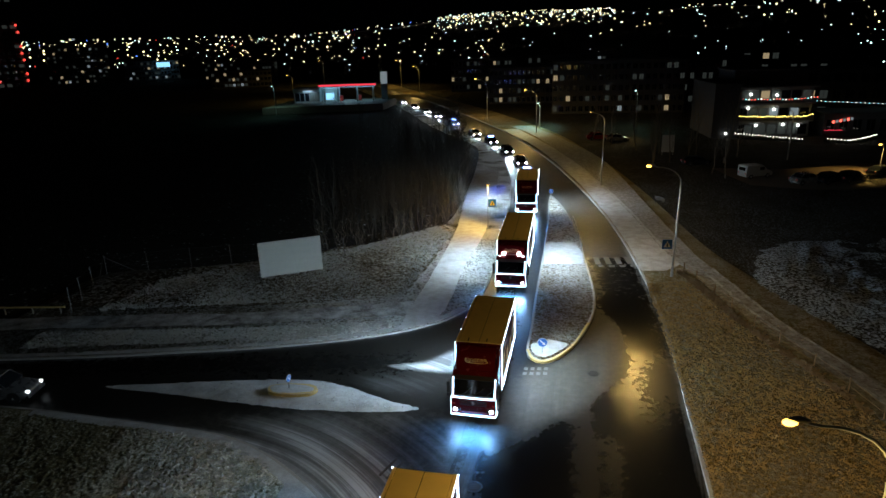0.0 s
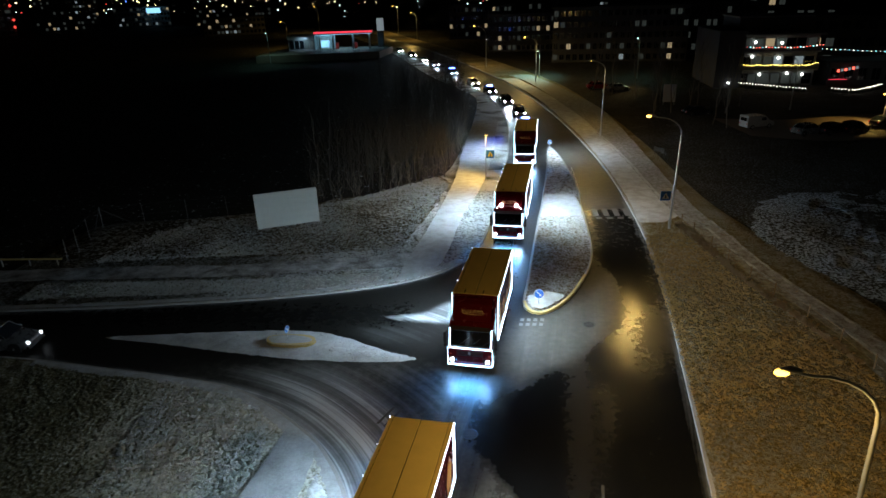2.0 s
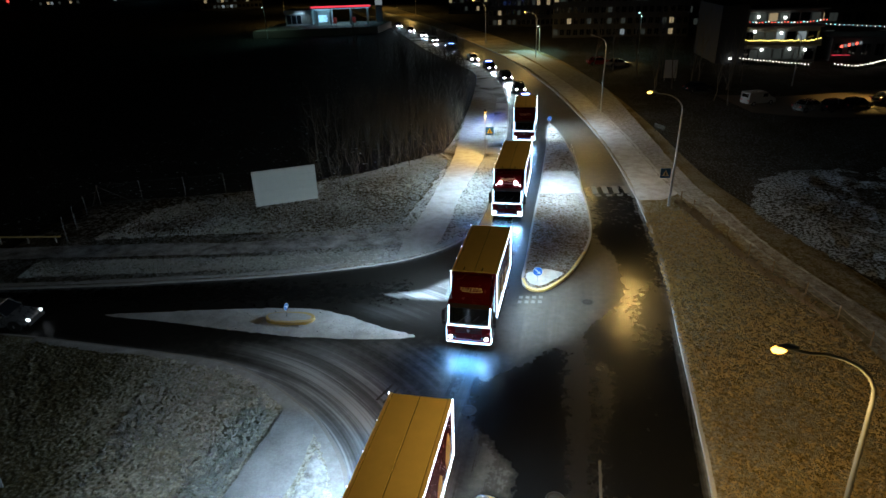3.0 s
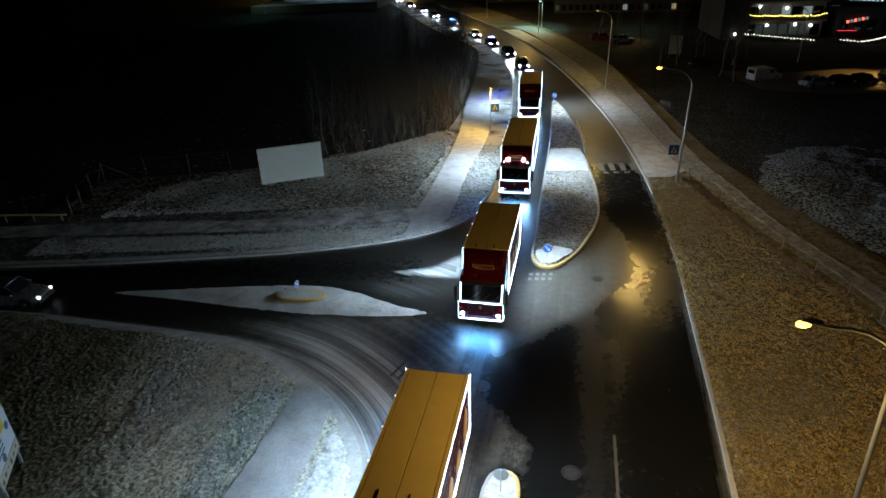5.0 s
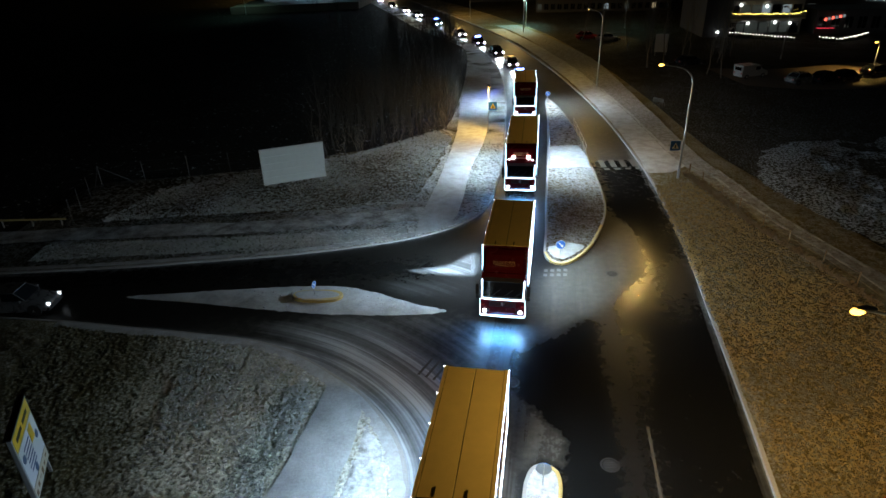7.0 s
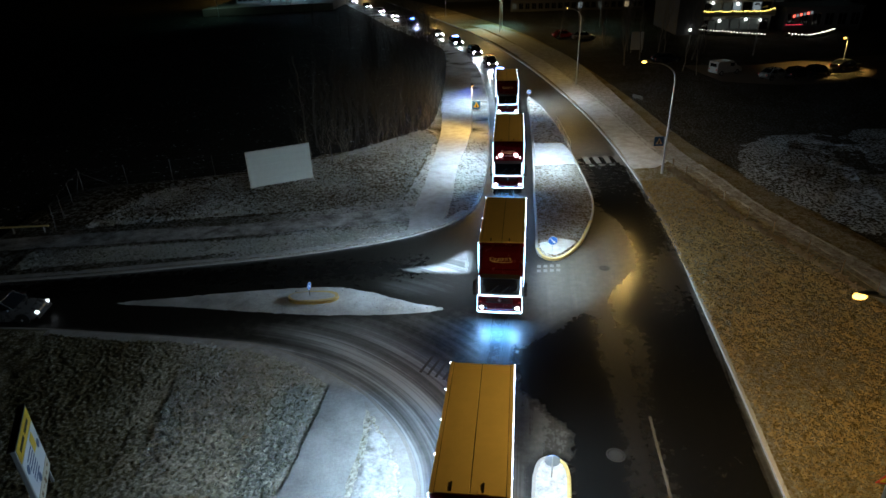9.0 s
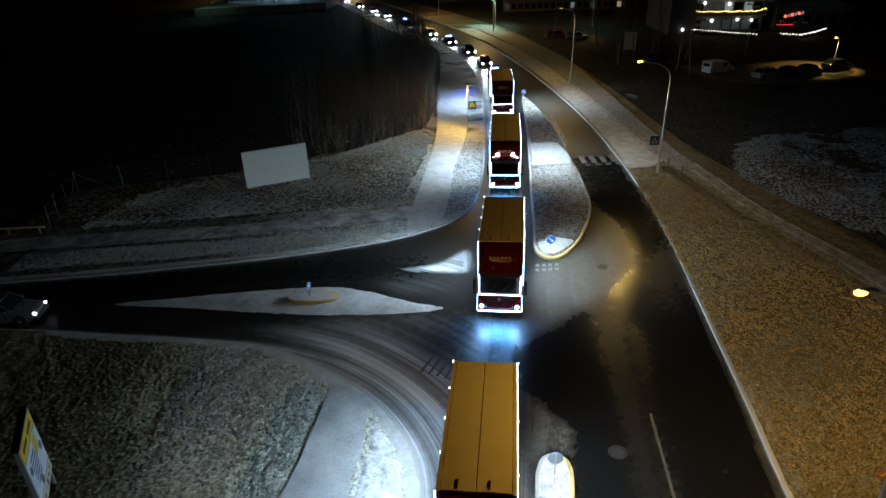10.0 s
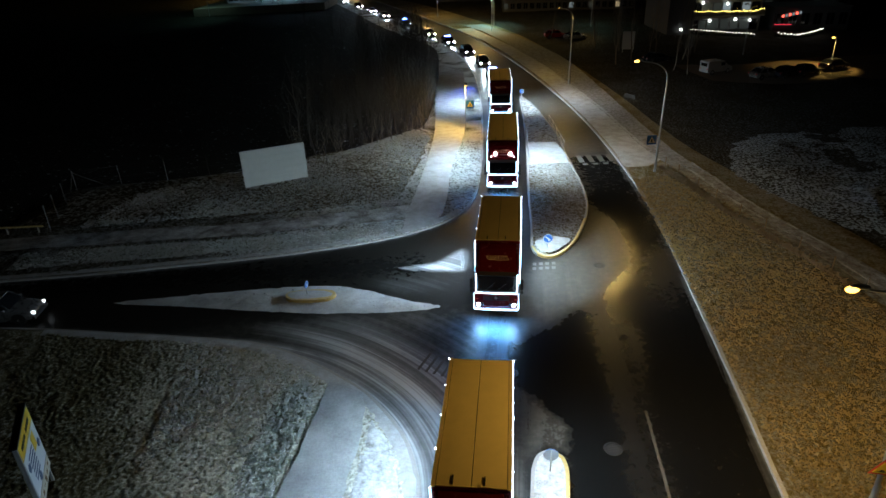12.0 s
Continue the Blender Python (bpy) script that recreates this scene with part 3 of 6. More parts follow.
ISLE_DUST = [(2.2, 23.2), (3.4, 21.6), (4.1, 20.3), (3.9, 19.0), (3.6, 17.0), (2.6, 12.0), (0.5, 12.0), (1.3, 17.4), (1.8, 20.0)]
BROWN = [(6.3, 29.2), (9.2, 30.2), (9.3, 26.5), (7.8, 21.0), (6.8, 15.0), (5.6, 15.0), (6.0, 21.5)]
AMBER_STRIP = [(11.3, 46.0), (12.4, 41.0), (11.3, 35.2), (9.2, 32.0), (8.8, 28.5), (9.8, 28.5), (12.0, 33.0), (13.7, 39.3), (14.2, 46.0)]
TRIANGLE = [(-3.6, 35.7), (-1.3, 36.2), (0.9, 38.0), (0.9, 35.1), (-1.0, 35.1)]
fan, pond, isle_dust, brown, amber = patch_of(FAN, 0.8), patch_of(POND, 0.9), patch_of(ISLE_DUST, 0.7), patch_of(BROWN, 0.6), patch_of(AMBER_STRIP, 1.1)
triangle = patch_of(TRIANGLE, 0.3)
wet_lane = np.exp(-(d_lane / 1.35) ** 4)
side_road = np.clip((2.6 - X) / 1.5, 0, 1) * np.clip((31.5 - Y) / 2.0, 0, 1) * np.clip((Y - 12) / 3, 0, 1)
reach = np.clip((X + 22) / 16, 0, 1)
sweep = np.exp(-((d_s - 1.5) / 1.1) ** 2) * np.clip((X + 12) / 6, 0, 1) + 0.6 * np.exp(-((d_s - 3.4) / 0.7) ** 2) * np.clip((X + 9) / 5, 0, 1)
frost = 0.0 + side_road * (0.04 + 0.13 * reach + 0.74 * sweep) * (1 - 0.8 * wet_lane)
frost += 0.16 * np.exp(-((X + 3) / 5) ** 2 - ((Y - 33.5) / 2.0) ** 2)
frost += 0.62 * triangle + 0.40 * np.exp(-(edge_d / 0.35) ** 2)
# slight paleness along the lane, painted in for the trucks' light
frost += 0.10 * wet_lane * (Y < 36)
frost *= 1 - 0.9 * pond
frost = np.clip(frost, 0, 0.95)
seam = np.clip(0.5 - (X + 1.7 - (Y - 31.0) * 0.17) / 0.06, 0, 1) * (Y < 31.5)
dust_and_sheen = 0.05 + 0.50 * fan + 0.50 * isle_dust + 0.05 * brown
dust_and_sheen += side_road * (0.10 + 0.16 * reach + 0.12 * seam * reach)
# paler pavement past the crossing, raised further to stand in for amber light
dust_and_sheen += 0.70 * np.exp(-((d_e - 2.4) / 2.4) ** 4) * np.clip((Y - 56.8) / 0.6, 0, 1)
# lane made paler in colour so the trucks' front light spreads on it
dust_and_sheen += 0.22 * wet_lane
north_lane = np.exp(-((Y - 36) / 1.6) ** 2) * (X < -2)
dust_and_sheen = np.clip(dust_and_sheen - 0.6 * pond * (1 - isle_dust) - 0.5 * north_lane - 0.45 * np.clip((Y - 31) / 2, 0, 1) * np.clip((3 - X) / 1.5, 0, 1), 0, 1)
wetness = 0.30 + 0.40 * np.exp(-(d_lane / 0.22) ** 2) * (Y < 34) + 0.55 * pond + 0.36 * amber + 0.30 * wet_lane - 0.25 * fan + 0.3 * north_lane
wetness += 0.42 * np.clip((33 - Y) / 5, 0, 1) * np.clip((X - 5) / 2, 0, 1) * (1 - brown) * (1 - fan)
wetness += 0.30 * np.clip((X - 11.5) / 1.5, 0, 1) * np.clip((Y - 35) / 3, 0, 1) * np.clip((56.5 - Y) / 0.5, 0, 1)
wetness += 0.22 * np.exp(-((d_e - 4.6) / 0.45) ** 2) * (Y < 34)
ring = np.clip(1.4 - near_line(np.vstack([isle, isle[:1]]), co) / 0.32, 0, 1)
dust_and_sheen *= 1 - 0.85 * ring
wetness = np.clip(wetness - 0.3 * ring, 0, 1)
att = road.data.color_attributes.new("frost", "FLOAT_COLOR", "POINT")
att.data.foreach_set("color", np.stack([frost, dust_and_sheen, wetness, np.ones_like(frost)], 1).ravel())


def along_map(line, q):
    """Metres along and across the line for each point."""
    best, run, out = np.full(len(q), 1e9), 0.0, np.zeros((len(q), 2))
    for a, b in zip(line[:-1], line[1:]):
        d = b - a
        ln = np.hypot(*d) + 1e-9
        t = ((q - a) @ d) / ln
        tc = np.clip(t, 0, ln)
        rel = q - a - tc[:, None] * d / ln
        dist = np.hypot(*rel.T)
        use = dist < best
        best[use] = dist[use]
        side = np.sign(d[0] * (q[:, 1] - a[1]) - d[1] * (q[:, 0] - a[0]))
        out[use, 0], out[use, 1] = (run + tc)[use], (dist * side)[use]
        run += ln
    return out


uv_l, uv_t = along_map(lane[::2], co), along_map(turn_axis, co)
pick_turn = (co[:, 0] < 0.5) & (co[:, 1] < 38) & (co[:, 1] > 14)
uvs = np.where(pick_turn[:, None], uv_t + 300, uv_l)
layer = road.data.uv_layers.new(name="along")
loop_v = np.zeros(len(road.data.loops), int)
road.data.loops.foreach_get("vertex_index", loop_v)
layer.data.foreach_set("uv", uvs[loop_v].ravel())


# verges
def verge_height(base, amp, seed, grain=0.23, bare=None, mound=0.0):
    def f(x, y, d):
        grow = np.clip(d / 0.8, 0, 1)
        near = np.clip((66 - y) / 12, 0, 1)
        n = lumps(x, y, grain, seed)
        q = (1 - mound) * (1.1 - 2.6 * abs(n)) + mound * (0.6 + 1.2 * n) + 0.35 * lumps(x, y, 0.6, seed + 7)
        f.tip = np.clip(0.5 + 0.42 * (1 - 0.55 * mound) * (q - 0.55), 0, 1)
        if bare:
            # places with thinner snow; on the outer verges this paints the light's fall-off
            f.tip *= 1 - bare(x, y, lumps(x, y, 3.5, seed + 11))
        return base + grow * (near * amp * q + 0.10 * lumps(x, y, 5.0, seed + 3) + 0.02)
    return f


nw = np.vstack([w_kerb, [(-110, 35), (-110, 330)]])
sw = np.vstack([s_edge, [(-110, -40), (-110, 33)]])
east = np.vstack([e_kerb, [(140, 330), (140, -40)]])
WOOD_EDGE = [(-34, 43.5), (-32.5, 52.8), (-24.6, 54.6), (-15, 57.0), (-11.8, 60), (-6.2, 62), (-1.3, 68), (0.7, 81), (2.3, 100), (2.6, 120), (-1.5, 133), (-9, 156), (-17, 186), (-30, 230), (-66, 330)]
k0 = int(np.argmin(np.hypot(*(w_kerb - np.array([-34.0, 36.3])).T)))
nw_near = np.vstack([w_kerb[:k0], spline(WOOD_EDGE, 1.5)])
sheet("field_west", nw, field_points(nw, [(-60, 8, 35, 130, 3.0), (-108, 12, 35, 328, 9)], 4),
      lambda x, y, d: 0.05 + 0.03 * lumps(x, y, 4.0, 27.0) * np.clip(d / 3, 0, 1), M["ground"], "frozen field and forest floor, coloured near-black as unlit ground", "field")
# westward darkening by thinner snow stands in for the trucks' fading light
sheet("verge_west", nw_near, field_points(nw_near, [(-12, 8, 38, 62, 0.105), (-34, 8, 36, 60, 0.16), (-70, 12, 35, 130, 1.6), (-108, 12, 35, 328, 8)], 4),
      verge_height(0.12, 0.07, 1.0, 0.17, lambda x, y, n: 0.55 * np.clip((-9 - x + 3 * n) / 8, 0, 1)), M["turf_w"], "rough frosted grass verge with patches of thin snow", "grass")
bank_w = np.vstack([spline([(-33, 45.2), (-27, 45.0), (-21, 45.0), (-15, 45.2), (-8.4, 46.0), (-4.4, 47.0), (-3.0, 50.5), (-1.6, 57), (-0.5, 65.5)], 0.6),
                    spline([(-1.6, 67.6), (-6.2, 61.8), (-11.8, 59.8), (-15, 56.8), (-24.6, 54.4), (-32, 52.4)], 0.8)])
bank_w = ragged(bank_w, 0.3, 12.0)
sheet("verge_bank", bank_w, field_points(bank_w, [(-34, 2, 44, 70, 0.17)], 12), verge_height(0.22, 0.10, 1.0), M["turf_b"], "rough brown grass bank with little snow", "grass")
# left part darkened through the snow cover, as the truck light falls off
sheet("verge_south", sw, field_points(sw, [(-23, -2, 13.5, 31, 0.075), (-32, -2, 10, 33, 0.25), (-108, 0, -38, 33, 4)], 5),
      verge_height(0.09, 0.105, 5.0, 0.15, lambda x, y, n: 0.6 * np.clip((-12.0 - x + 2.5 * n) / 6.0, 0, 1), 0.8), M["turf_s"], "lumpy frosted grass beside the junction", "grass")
east_near = np.vstack([e_kerb, spline([(-42, 330), (-9, 232), (4, 196), (13, 165), (20, 137), (23.5, 105), (24.5, 80), (24.5, 58), (26.5, 45), (28.5, 32), (30, 15), (25, -38)], 1.5)])
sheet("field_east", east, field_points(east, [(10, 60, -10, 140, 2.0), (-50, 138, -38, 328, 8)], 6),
      lambda x, y, d: 0.04 + (0.16 + 0.18 * lumps(x, y, 9.0, 29.0) + 0.08 * lumps(x, y, 2.6, 33.0)) * np.clip((x - 28) / 8, 0, 1), M["turf_far_shade"], "rough grass with thin snow, coloured dark where the lamp light fades", "field")
sheet("verge_east", east_near, field_points(east_near, [(10, 25, 14, 42, 0.09), (10, 28, 10, 52, 0.14), (5, 32, -10, 140, 1.6), (-50, 40, -38, 328, 8)], 6),
      verge_height(0.10, 0.13, 9.0, 0.22, None, 0.5), M["turf_e"], "dry brown grass verge dusted with snow", "grass")
sheet("median_verge", median, field_points(median, [(4, 14, 35, 62, 0.11), (4, 14, 35, 82, 0.2)], 7),
      verge_height(0.12, 0.06, 13.0, 0.17, lambda x, y, n: 0.42 * np.clip((52 - y + 3 * n) / 5, 0, 1)), M["turf_m"], "snow-covered grass on the traffic island", "grass")
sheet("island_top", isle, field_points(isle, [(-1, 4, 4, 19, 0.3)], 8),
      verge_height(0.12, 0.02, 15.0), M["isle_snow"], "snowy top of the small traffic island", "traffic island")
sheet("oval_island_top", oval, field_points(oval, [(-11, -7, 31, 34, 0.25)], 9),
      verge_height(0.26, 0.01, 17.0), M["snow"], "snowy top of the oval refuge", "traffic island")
ghost = ragged(spline(GHOST, 0.25, True), 0.14, 3.0)
sheet("snow_patch", ghost, field_points(ghost, [(-22, -1, 30, 35, 0.13)], 10),
      lambda x, y, d: 0.006 + 0.05 * np.clip(d / 1.2, 0, 1) + 0.05 * np.clip(d, 0, 1) * abs(lumps(x, y, 0.5, 19.0)) + 0.03 * np.clip(d, 0, 1) * lumps(x, y, 0.22, 20.0),
      M["snow"], "thin trodden snow on the painted splitter island", "snow")

clod_rng = random.Random(91)
clods = bmesh.new()
for k in range(420):
    u = clod_rng.random()
    if u < 0.45:
        x, y, z = clod_rng.uniform(-6.5, -2.0), clod_rng.uniform(30.6, 32.6), 0.05
        if y > 30.6 + (-1.4 - x) * 0.48:
            continue
    elif u < 0.6:
        x, y, z = clod_rng.uniform(-14, -6.5), clod_rng.uniform(31.2, 33.6), 0.06
    else:
        f = clod_rng.random()
        i = int(f * (len(s_edge) - 1))
        x, y, z = s_edge[i][0] - clod_rng.uniform(0.3, 1.0), s_edge[i][1] - clod_rng.uniform(-0.1, 0.5), 0.18
        if not 13 < y < 28.5:
            continue
    q = bmesh.ops.create_icosphere(clods, subdivisions=1, radius=clod_rng.choice((0.015, 0.02, 0.03, 0.04, 0.06)))["verts"]
    bmesh.ops.scale(clods, vec=(clod_rng.uniform(0.8, 1.5), clod_rng.uniform(0.8, 1.5), 0.7), verts=q)
    bmesh.ops.translate(clods, vec=(x, y, z), verts=q)
for v in clods.verts:
    v.co += 0.02 * noise.noise_vector(v.co * 9)
tagged(part("snow_clods", clods, M["path"]), "small clods of ploughed snow on the road's edges", "snow", kind="stuff")

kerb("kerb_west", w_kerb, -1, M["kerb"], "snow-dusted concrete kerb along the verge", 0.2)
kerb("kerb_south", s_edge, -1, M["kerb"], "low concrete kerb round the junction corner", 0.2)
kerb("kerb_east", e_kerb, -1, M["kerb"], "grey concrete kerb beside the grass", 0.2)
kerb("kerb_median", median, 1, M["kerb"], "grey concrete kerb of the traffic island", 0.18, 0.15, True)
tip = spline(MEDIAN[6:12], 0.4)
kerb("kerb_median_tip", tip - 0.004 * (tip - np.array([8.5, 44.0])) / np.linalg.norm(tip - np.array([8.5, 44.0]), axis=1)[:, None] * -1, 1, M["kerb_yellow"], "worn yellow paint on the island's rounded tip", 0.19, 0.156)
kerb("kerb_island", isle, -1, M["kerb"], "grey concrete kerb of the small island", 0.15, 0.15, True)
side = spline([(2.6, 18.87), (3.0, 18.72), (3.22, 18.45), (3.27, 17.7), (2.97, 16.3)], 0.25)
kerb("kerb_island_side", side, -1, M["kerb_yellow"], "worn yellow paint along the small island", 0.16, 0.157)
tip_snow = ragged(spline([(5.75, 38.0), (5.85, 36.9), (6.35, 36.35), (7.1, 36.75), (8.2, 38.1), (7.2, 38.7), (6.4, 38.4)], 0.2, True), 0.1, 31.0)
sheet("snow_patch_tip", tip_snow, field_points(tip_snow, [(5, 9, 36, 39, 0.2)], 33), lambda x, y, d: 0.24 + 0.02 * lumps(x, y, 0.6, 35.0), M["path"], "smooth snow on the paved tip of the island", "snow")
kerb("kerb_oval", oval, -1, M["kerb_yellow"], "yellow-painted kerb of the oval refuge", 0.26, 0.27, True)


def strip(name, left, right, z, mat, label, category="path", relief=0.02, seed=None):
    """A path between two lines, gently uneven."""
    poly = ragged(np.vstack([spline(left, 0.5), spline(right, 0.5)[::-1]]), 0.14, z * 40)
    lo, hi = poly.min(0), poly.max(0)
    pts = field_points(poly, [(lo[0], hi[0], lo[1], hi[1], 0.6)], 21)
    return sheet(name, poly, pts, lambda x, y, d: z + relief * lumps(x, y, 1.2, 23.0) + (0 if seed is None else 0.10 * lumps(x, y, 5.0, seed + 3)), mat, label, category)


def band(name, line, o0, o1, z, mat, label, seed, relief=0.05):
    """A ragged strip of snow that follows a kerb at some distance behind it."""
    d = np.gradient(line, axis=0)
    d /= np.linalg.norm(d, axis=1)[:, None]
    side = np.stack([d[:, 1], -d[:, 0]], 1)
    jag = np.array([0.16 * noise.noise(Vector((x * 0.8, y * 0.8, seed))) for x, y in line])[:, None]
    poly = np.vstack([line + side * o0, (line + side * (o1 + jag))[::-1]])
    lo, hi = poly.min(0), poly.max(0)
    pts = field_points(poly, [(lo[0], hi[0], lo[1], hi[1], 0.3)], 71)
    return sheet(name, poly, pts, lambda x, y, d: z + relief * np.clip(d / 0.15, 0, 1) * (0.6 + lumps(x, y, 0.5, seed)), mat, label, "snow")


s_run = s_edge[(s_edge[:, 0] > -24) & (s_edge[:, 1] > 12)]
w_run = w_kerb[(w_kerb[:, 0] < 1.5) & (w_kerb[:, 0] > -34) & (w_kerb[:, 1] < 46)]
band("snow_band_south", s_run, 0.2, 0.8, 0.17, M["path"], "thin band of ploughed snow behind the kerb", 41.0)
band("snow_band_west", w_run, 0.2, 0.7, 0.16, M["path"], "thin band of ploughed snow behind the kerb", 43.0)
strip("footpath_west", [(2.5, 98), (0.9, 80), (0.1, 66), (-1.8, 51.6), (-3.1, 43.8), (-3.5, 40.9)], [(6.0, 98), (4.7, 80), (3.3, 65.5), (1.15, 54.2), (0.1, 46.2), (-0.7, 42.6)],
      0.24, M["path"], "footpath under thin trampled snow", seed=1.0)
strip("footpath_cross", [(-2.9, 45.6), (-8.4, 44.7), (-15.1, 43.9), (-21, 43.6), (-27.2, 43.4), (-40, 42.6)], [(-3.2, 43.0), (-8.2, 42.5), (-14.3, 41.8), (-21, 41.5), (-27, 41.2), (-40, 40.4)],
      0.235, M["path_dim"], "snow-covered footpath along the side road", seed=1.0)
strip("footpath_south", [(-6.95, 24.2), (-7.5, 21.1), (-8.2, 17.7), (-9.6, 11)], [(-5.2, 23.1), (-5.15, 21.3), (-5.3, 19.6), (-5.6, 17.8), (-6.6, 11)],
      0.25, M["snow"], "short paved footpath under snow", seed=5.0)
bank_line = s_edge[(s_edge[:, 1] > 12) & (s_edge[:, 1] < 22.6)] + np.array([-0.85, 0.0])
bank_s = ragged(np.vstack([spline([(-5.05, 22.7), (-4.98, 21.3), (-5.12, 19.6), (-5.42, 17.8), (-6.2, 12.2)], 0.4)[::-1], bank_line]), 0.12, 61.0)
sheet("snow_bank", bank_s, field_points(bank_s, [(-7, -2, 11, 24, 0.11)], 61),
      lambda x, y, d: 0.13 + np.clip(d / 0.25, 0, 1) * (0.10 + 0.10 * abs(lumps(x, y, 0.45, 63.0)) + 0.05 * lumps(x, y, 0.16, 65.0)),
      M["bank"], "rough ploughed snow with brown gaps beside the footpath", "snow")
strip("snowy_strip", [(8.5, 145), (13.6, 120), (15.5, 103), (16.8, 88), (17.2, 74), (17.25, 64), (16.95, 55.4)], [(12.0, 145), (16.6, 120), (18.8, 103), (19.6, 88), (20.1, 74), (20.2, 64), (20.3, 55.2)], 0.232, M["path_s"], "smooth snowy ground between kerb and footpath", seed=9.0)
strip("footpath_east", [(10.5, 150), (14.4, 135.8), (18.6, 103), (19.4, 88), (19.95, 74), (20.05, 64), (20.15, 56), (20.6, 52)],
      [(15.5, 150), (19.5, 132), (23.0, 110), (23.5, 96), (23.1, 80), (22.7, 65), (22.6, 57), (22.7, 51)],
      0.245, M["path_e"], "gravel footpath with worn snow", seed=9.0)
strip("footpath_east_bend", [(20.55, 52.2), (20.85, 48), (21.0, 45), (21.45, 40.5), (22.5, 35), (23.4, 29), (24.5, 18)],
      [(22.72, 51.4), (22.85, 49), (23.45, 43.5), (24.3, 38.3), (25.8, 31.6), (26.8, 25), (27.6, 16)],
      0.24, M["path_b"], "brown gravel footpath with traces of snow", seed=9.0)
edge_run = spline([(18.6, 100), (19.4, 86), (19.9, 74), (20.0, 64), (20.1, 57)], 0.5)
strip("trodden_snow", edge_run + np.array([0.1, 0]), edge_run + np.array([0.42, 0]), 0.262, M["path"], "thin line of trodden snow along the footpath's edge", "snow", seed=9.0)
for o0, o1 in ((0.9, 1.15), (1.9, 2.15)):
    run = spline([(20.7, 52.0), (21.0, 47.5), (21.2, 44.4), (21.7, 40.2), (22.8, 34.6), (23.6, 29), (24.6, 19)], 0.5)
    strip("trodden_snow", run + np.array([o0, 0.25]), run + np.array([o1, 0.3]), 0.262, M["path_dim"], "thin line of trodden snow on the footpath", "snow", seed=9.0)
FIELD_SNOW = [(25.0, 46.5), (26.0, 52.0), (30.0, 57.5), (36.9, 61.5), (42, 61), (53, 58), (70, 48), (60, 30), (42, 20), (31, 28), (29.5, 36), (27.6, 38.4), (26.4, 42.5)]
field_snow = ragged(spline(FIELD_SNOW, 0.7, True), 0.9, 17.0)
sheet("snow_field_east", field_snow, field_points(field_snow, [(25, 42, 30, 58, 0.26), (25, 72, 18, 60, 0.7)], 18),
      lambda x, y, d: 0.16 + np.clip(d / 2.5, 0, 1) * (0.14 + 0.10 * lumps(x, y, 0.55, 71.0) + 0.16 * lumps(x, y, 1.6, 73.0) + 0.12 * lumps(x, y, 6.0, 75.0)),
      M["turf_snow"], "rough ground under thin snow beside the path, tinted for the trucks' bluish light", "grass")

# ---------------------------------------------------------------- street lamps
def street_lamp(base, top, head, lit=True, power=1900.0, label="", colour=SODIUM, bowl="sodium", cone=158.0, tilt=2.2, throw=None, shielded=False):
    """A tapered steel column that bends over into an arm with a lantern; base, top of the straight part, lantern."""
    x, y, z = base
    ob = tagged(new("street_lamp"), label or "tall galvanised street lamp with a curved arm, lit amber", "street lamp", "street lamps along the road")
    ob.location = base
    tx, ty, tz = (top[0] - x, top[1] - y, top[2] - z)
    hx, hy, hz = (head[0] - x, head[1] - y, head[2] - z)
    pts = [(0, 0, 0), (tx * 0.5, ty * 0.5, tz * 0.5), (tx, ty, tz)]
    for k in range(1, 7):
        a = math.pi / 2 * k / 6
        pts.append((tx + (hx - tx) * 0.75 * (1 - math.cos(a)), ty + (hy - ty) * 0.75 * (1 - math.cos(a)), tz + (hz - tz) * (0.9 * math.sin(a) + 0.02)))
    pts.append((hx - 0.2 * (1 if hx > tx else -1), hy, hz))
    rad = [0.095, 0.085, 0.07] + [0.06 - 0.003 * k for k in range(6)] + [0.035]
    part("column", tube(bmesh.new(), pts, rad, 10), M["steel"], ob, smooth=True)
    bm = tube(bmesh.new(), [(0, 0, 0), (0, 0, 0.9), (0, 0, 0.95)], [0.12, 0.12, 0.09], 10)
    part("base_sleeve", bm, M["steel"], ob)
    s = -1 if hx < tx else 1
    bm = tube(bmesh.new(), [(hx - s * 0.45, hy, hz + 0.02), (hx - s * 0.3, hy, hz + 0.04), (hx - s * 0.12, hy, hz + 0.07), (hx + s * 0.15, hy, hz + 0.09)], [0.05, 0.09, 0.10, 0.04], 10)
    part("lantern", bm, M["steel"], ob, smooth=True)
    bm = bmesh.new()
    bmesh.ops.create_uvsphere(bm, u_segments=12, v_segments=8, radius=1)
    bmesh.ops.scale(bm, vec=(0.22, 0.12, 0.11), verts=bm.verts)
    if shielded:
        bmesh.ops.scale(bm, vec=(0.4, 0.5, 0.3), verts=bm.verts)
    bmesh.ops.translate(bm, vec=(hx + s * (-0.12 if shielded else 0.08), hy, hz - 0.03), verts=bm.verts)
    part("bowl", bm, M[bowl] if lit else M["glass"], ob, "glowing bowl" if lit else "dark glass bowl", True)
    if lit:
        spot("sodium_light", (head[0], head[1], head[2] - 0.26), (head[0] + tilt * s, head[1], 0), power, colour, cone, 0.30, 0.12)
        if throw:
            # the lantern's optics throw light both ways along the given direction
            (dx, dy), watt = throw
            for k in (-1, 1):
                spot("sodium_light", (head[0] + 0.1 * k * dx, head[1] + 0.1 * k * dy, head[2] - 0.26), (head[0] + 17 * k * dx, head[1] + 17 * k * dy, 0), watt, colour, 96, 1.0, 0.12)
    return ob


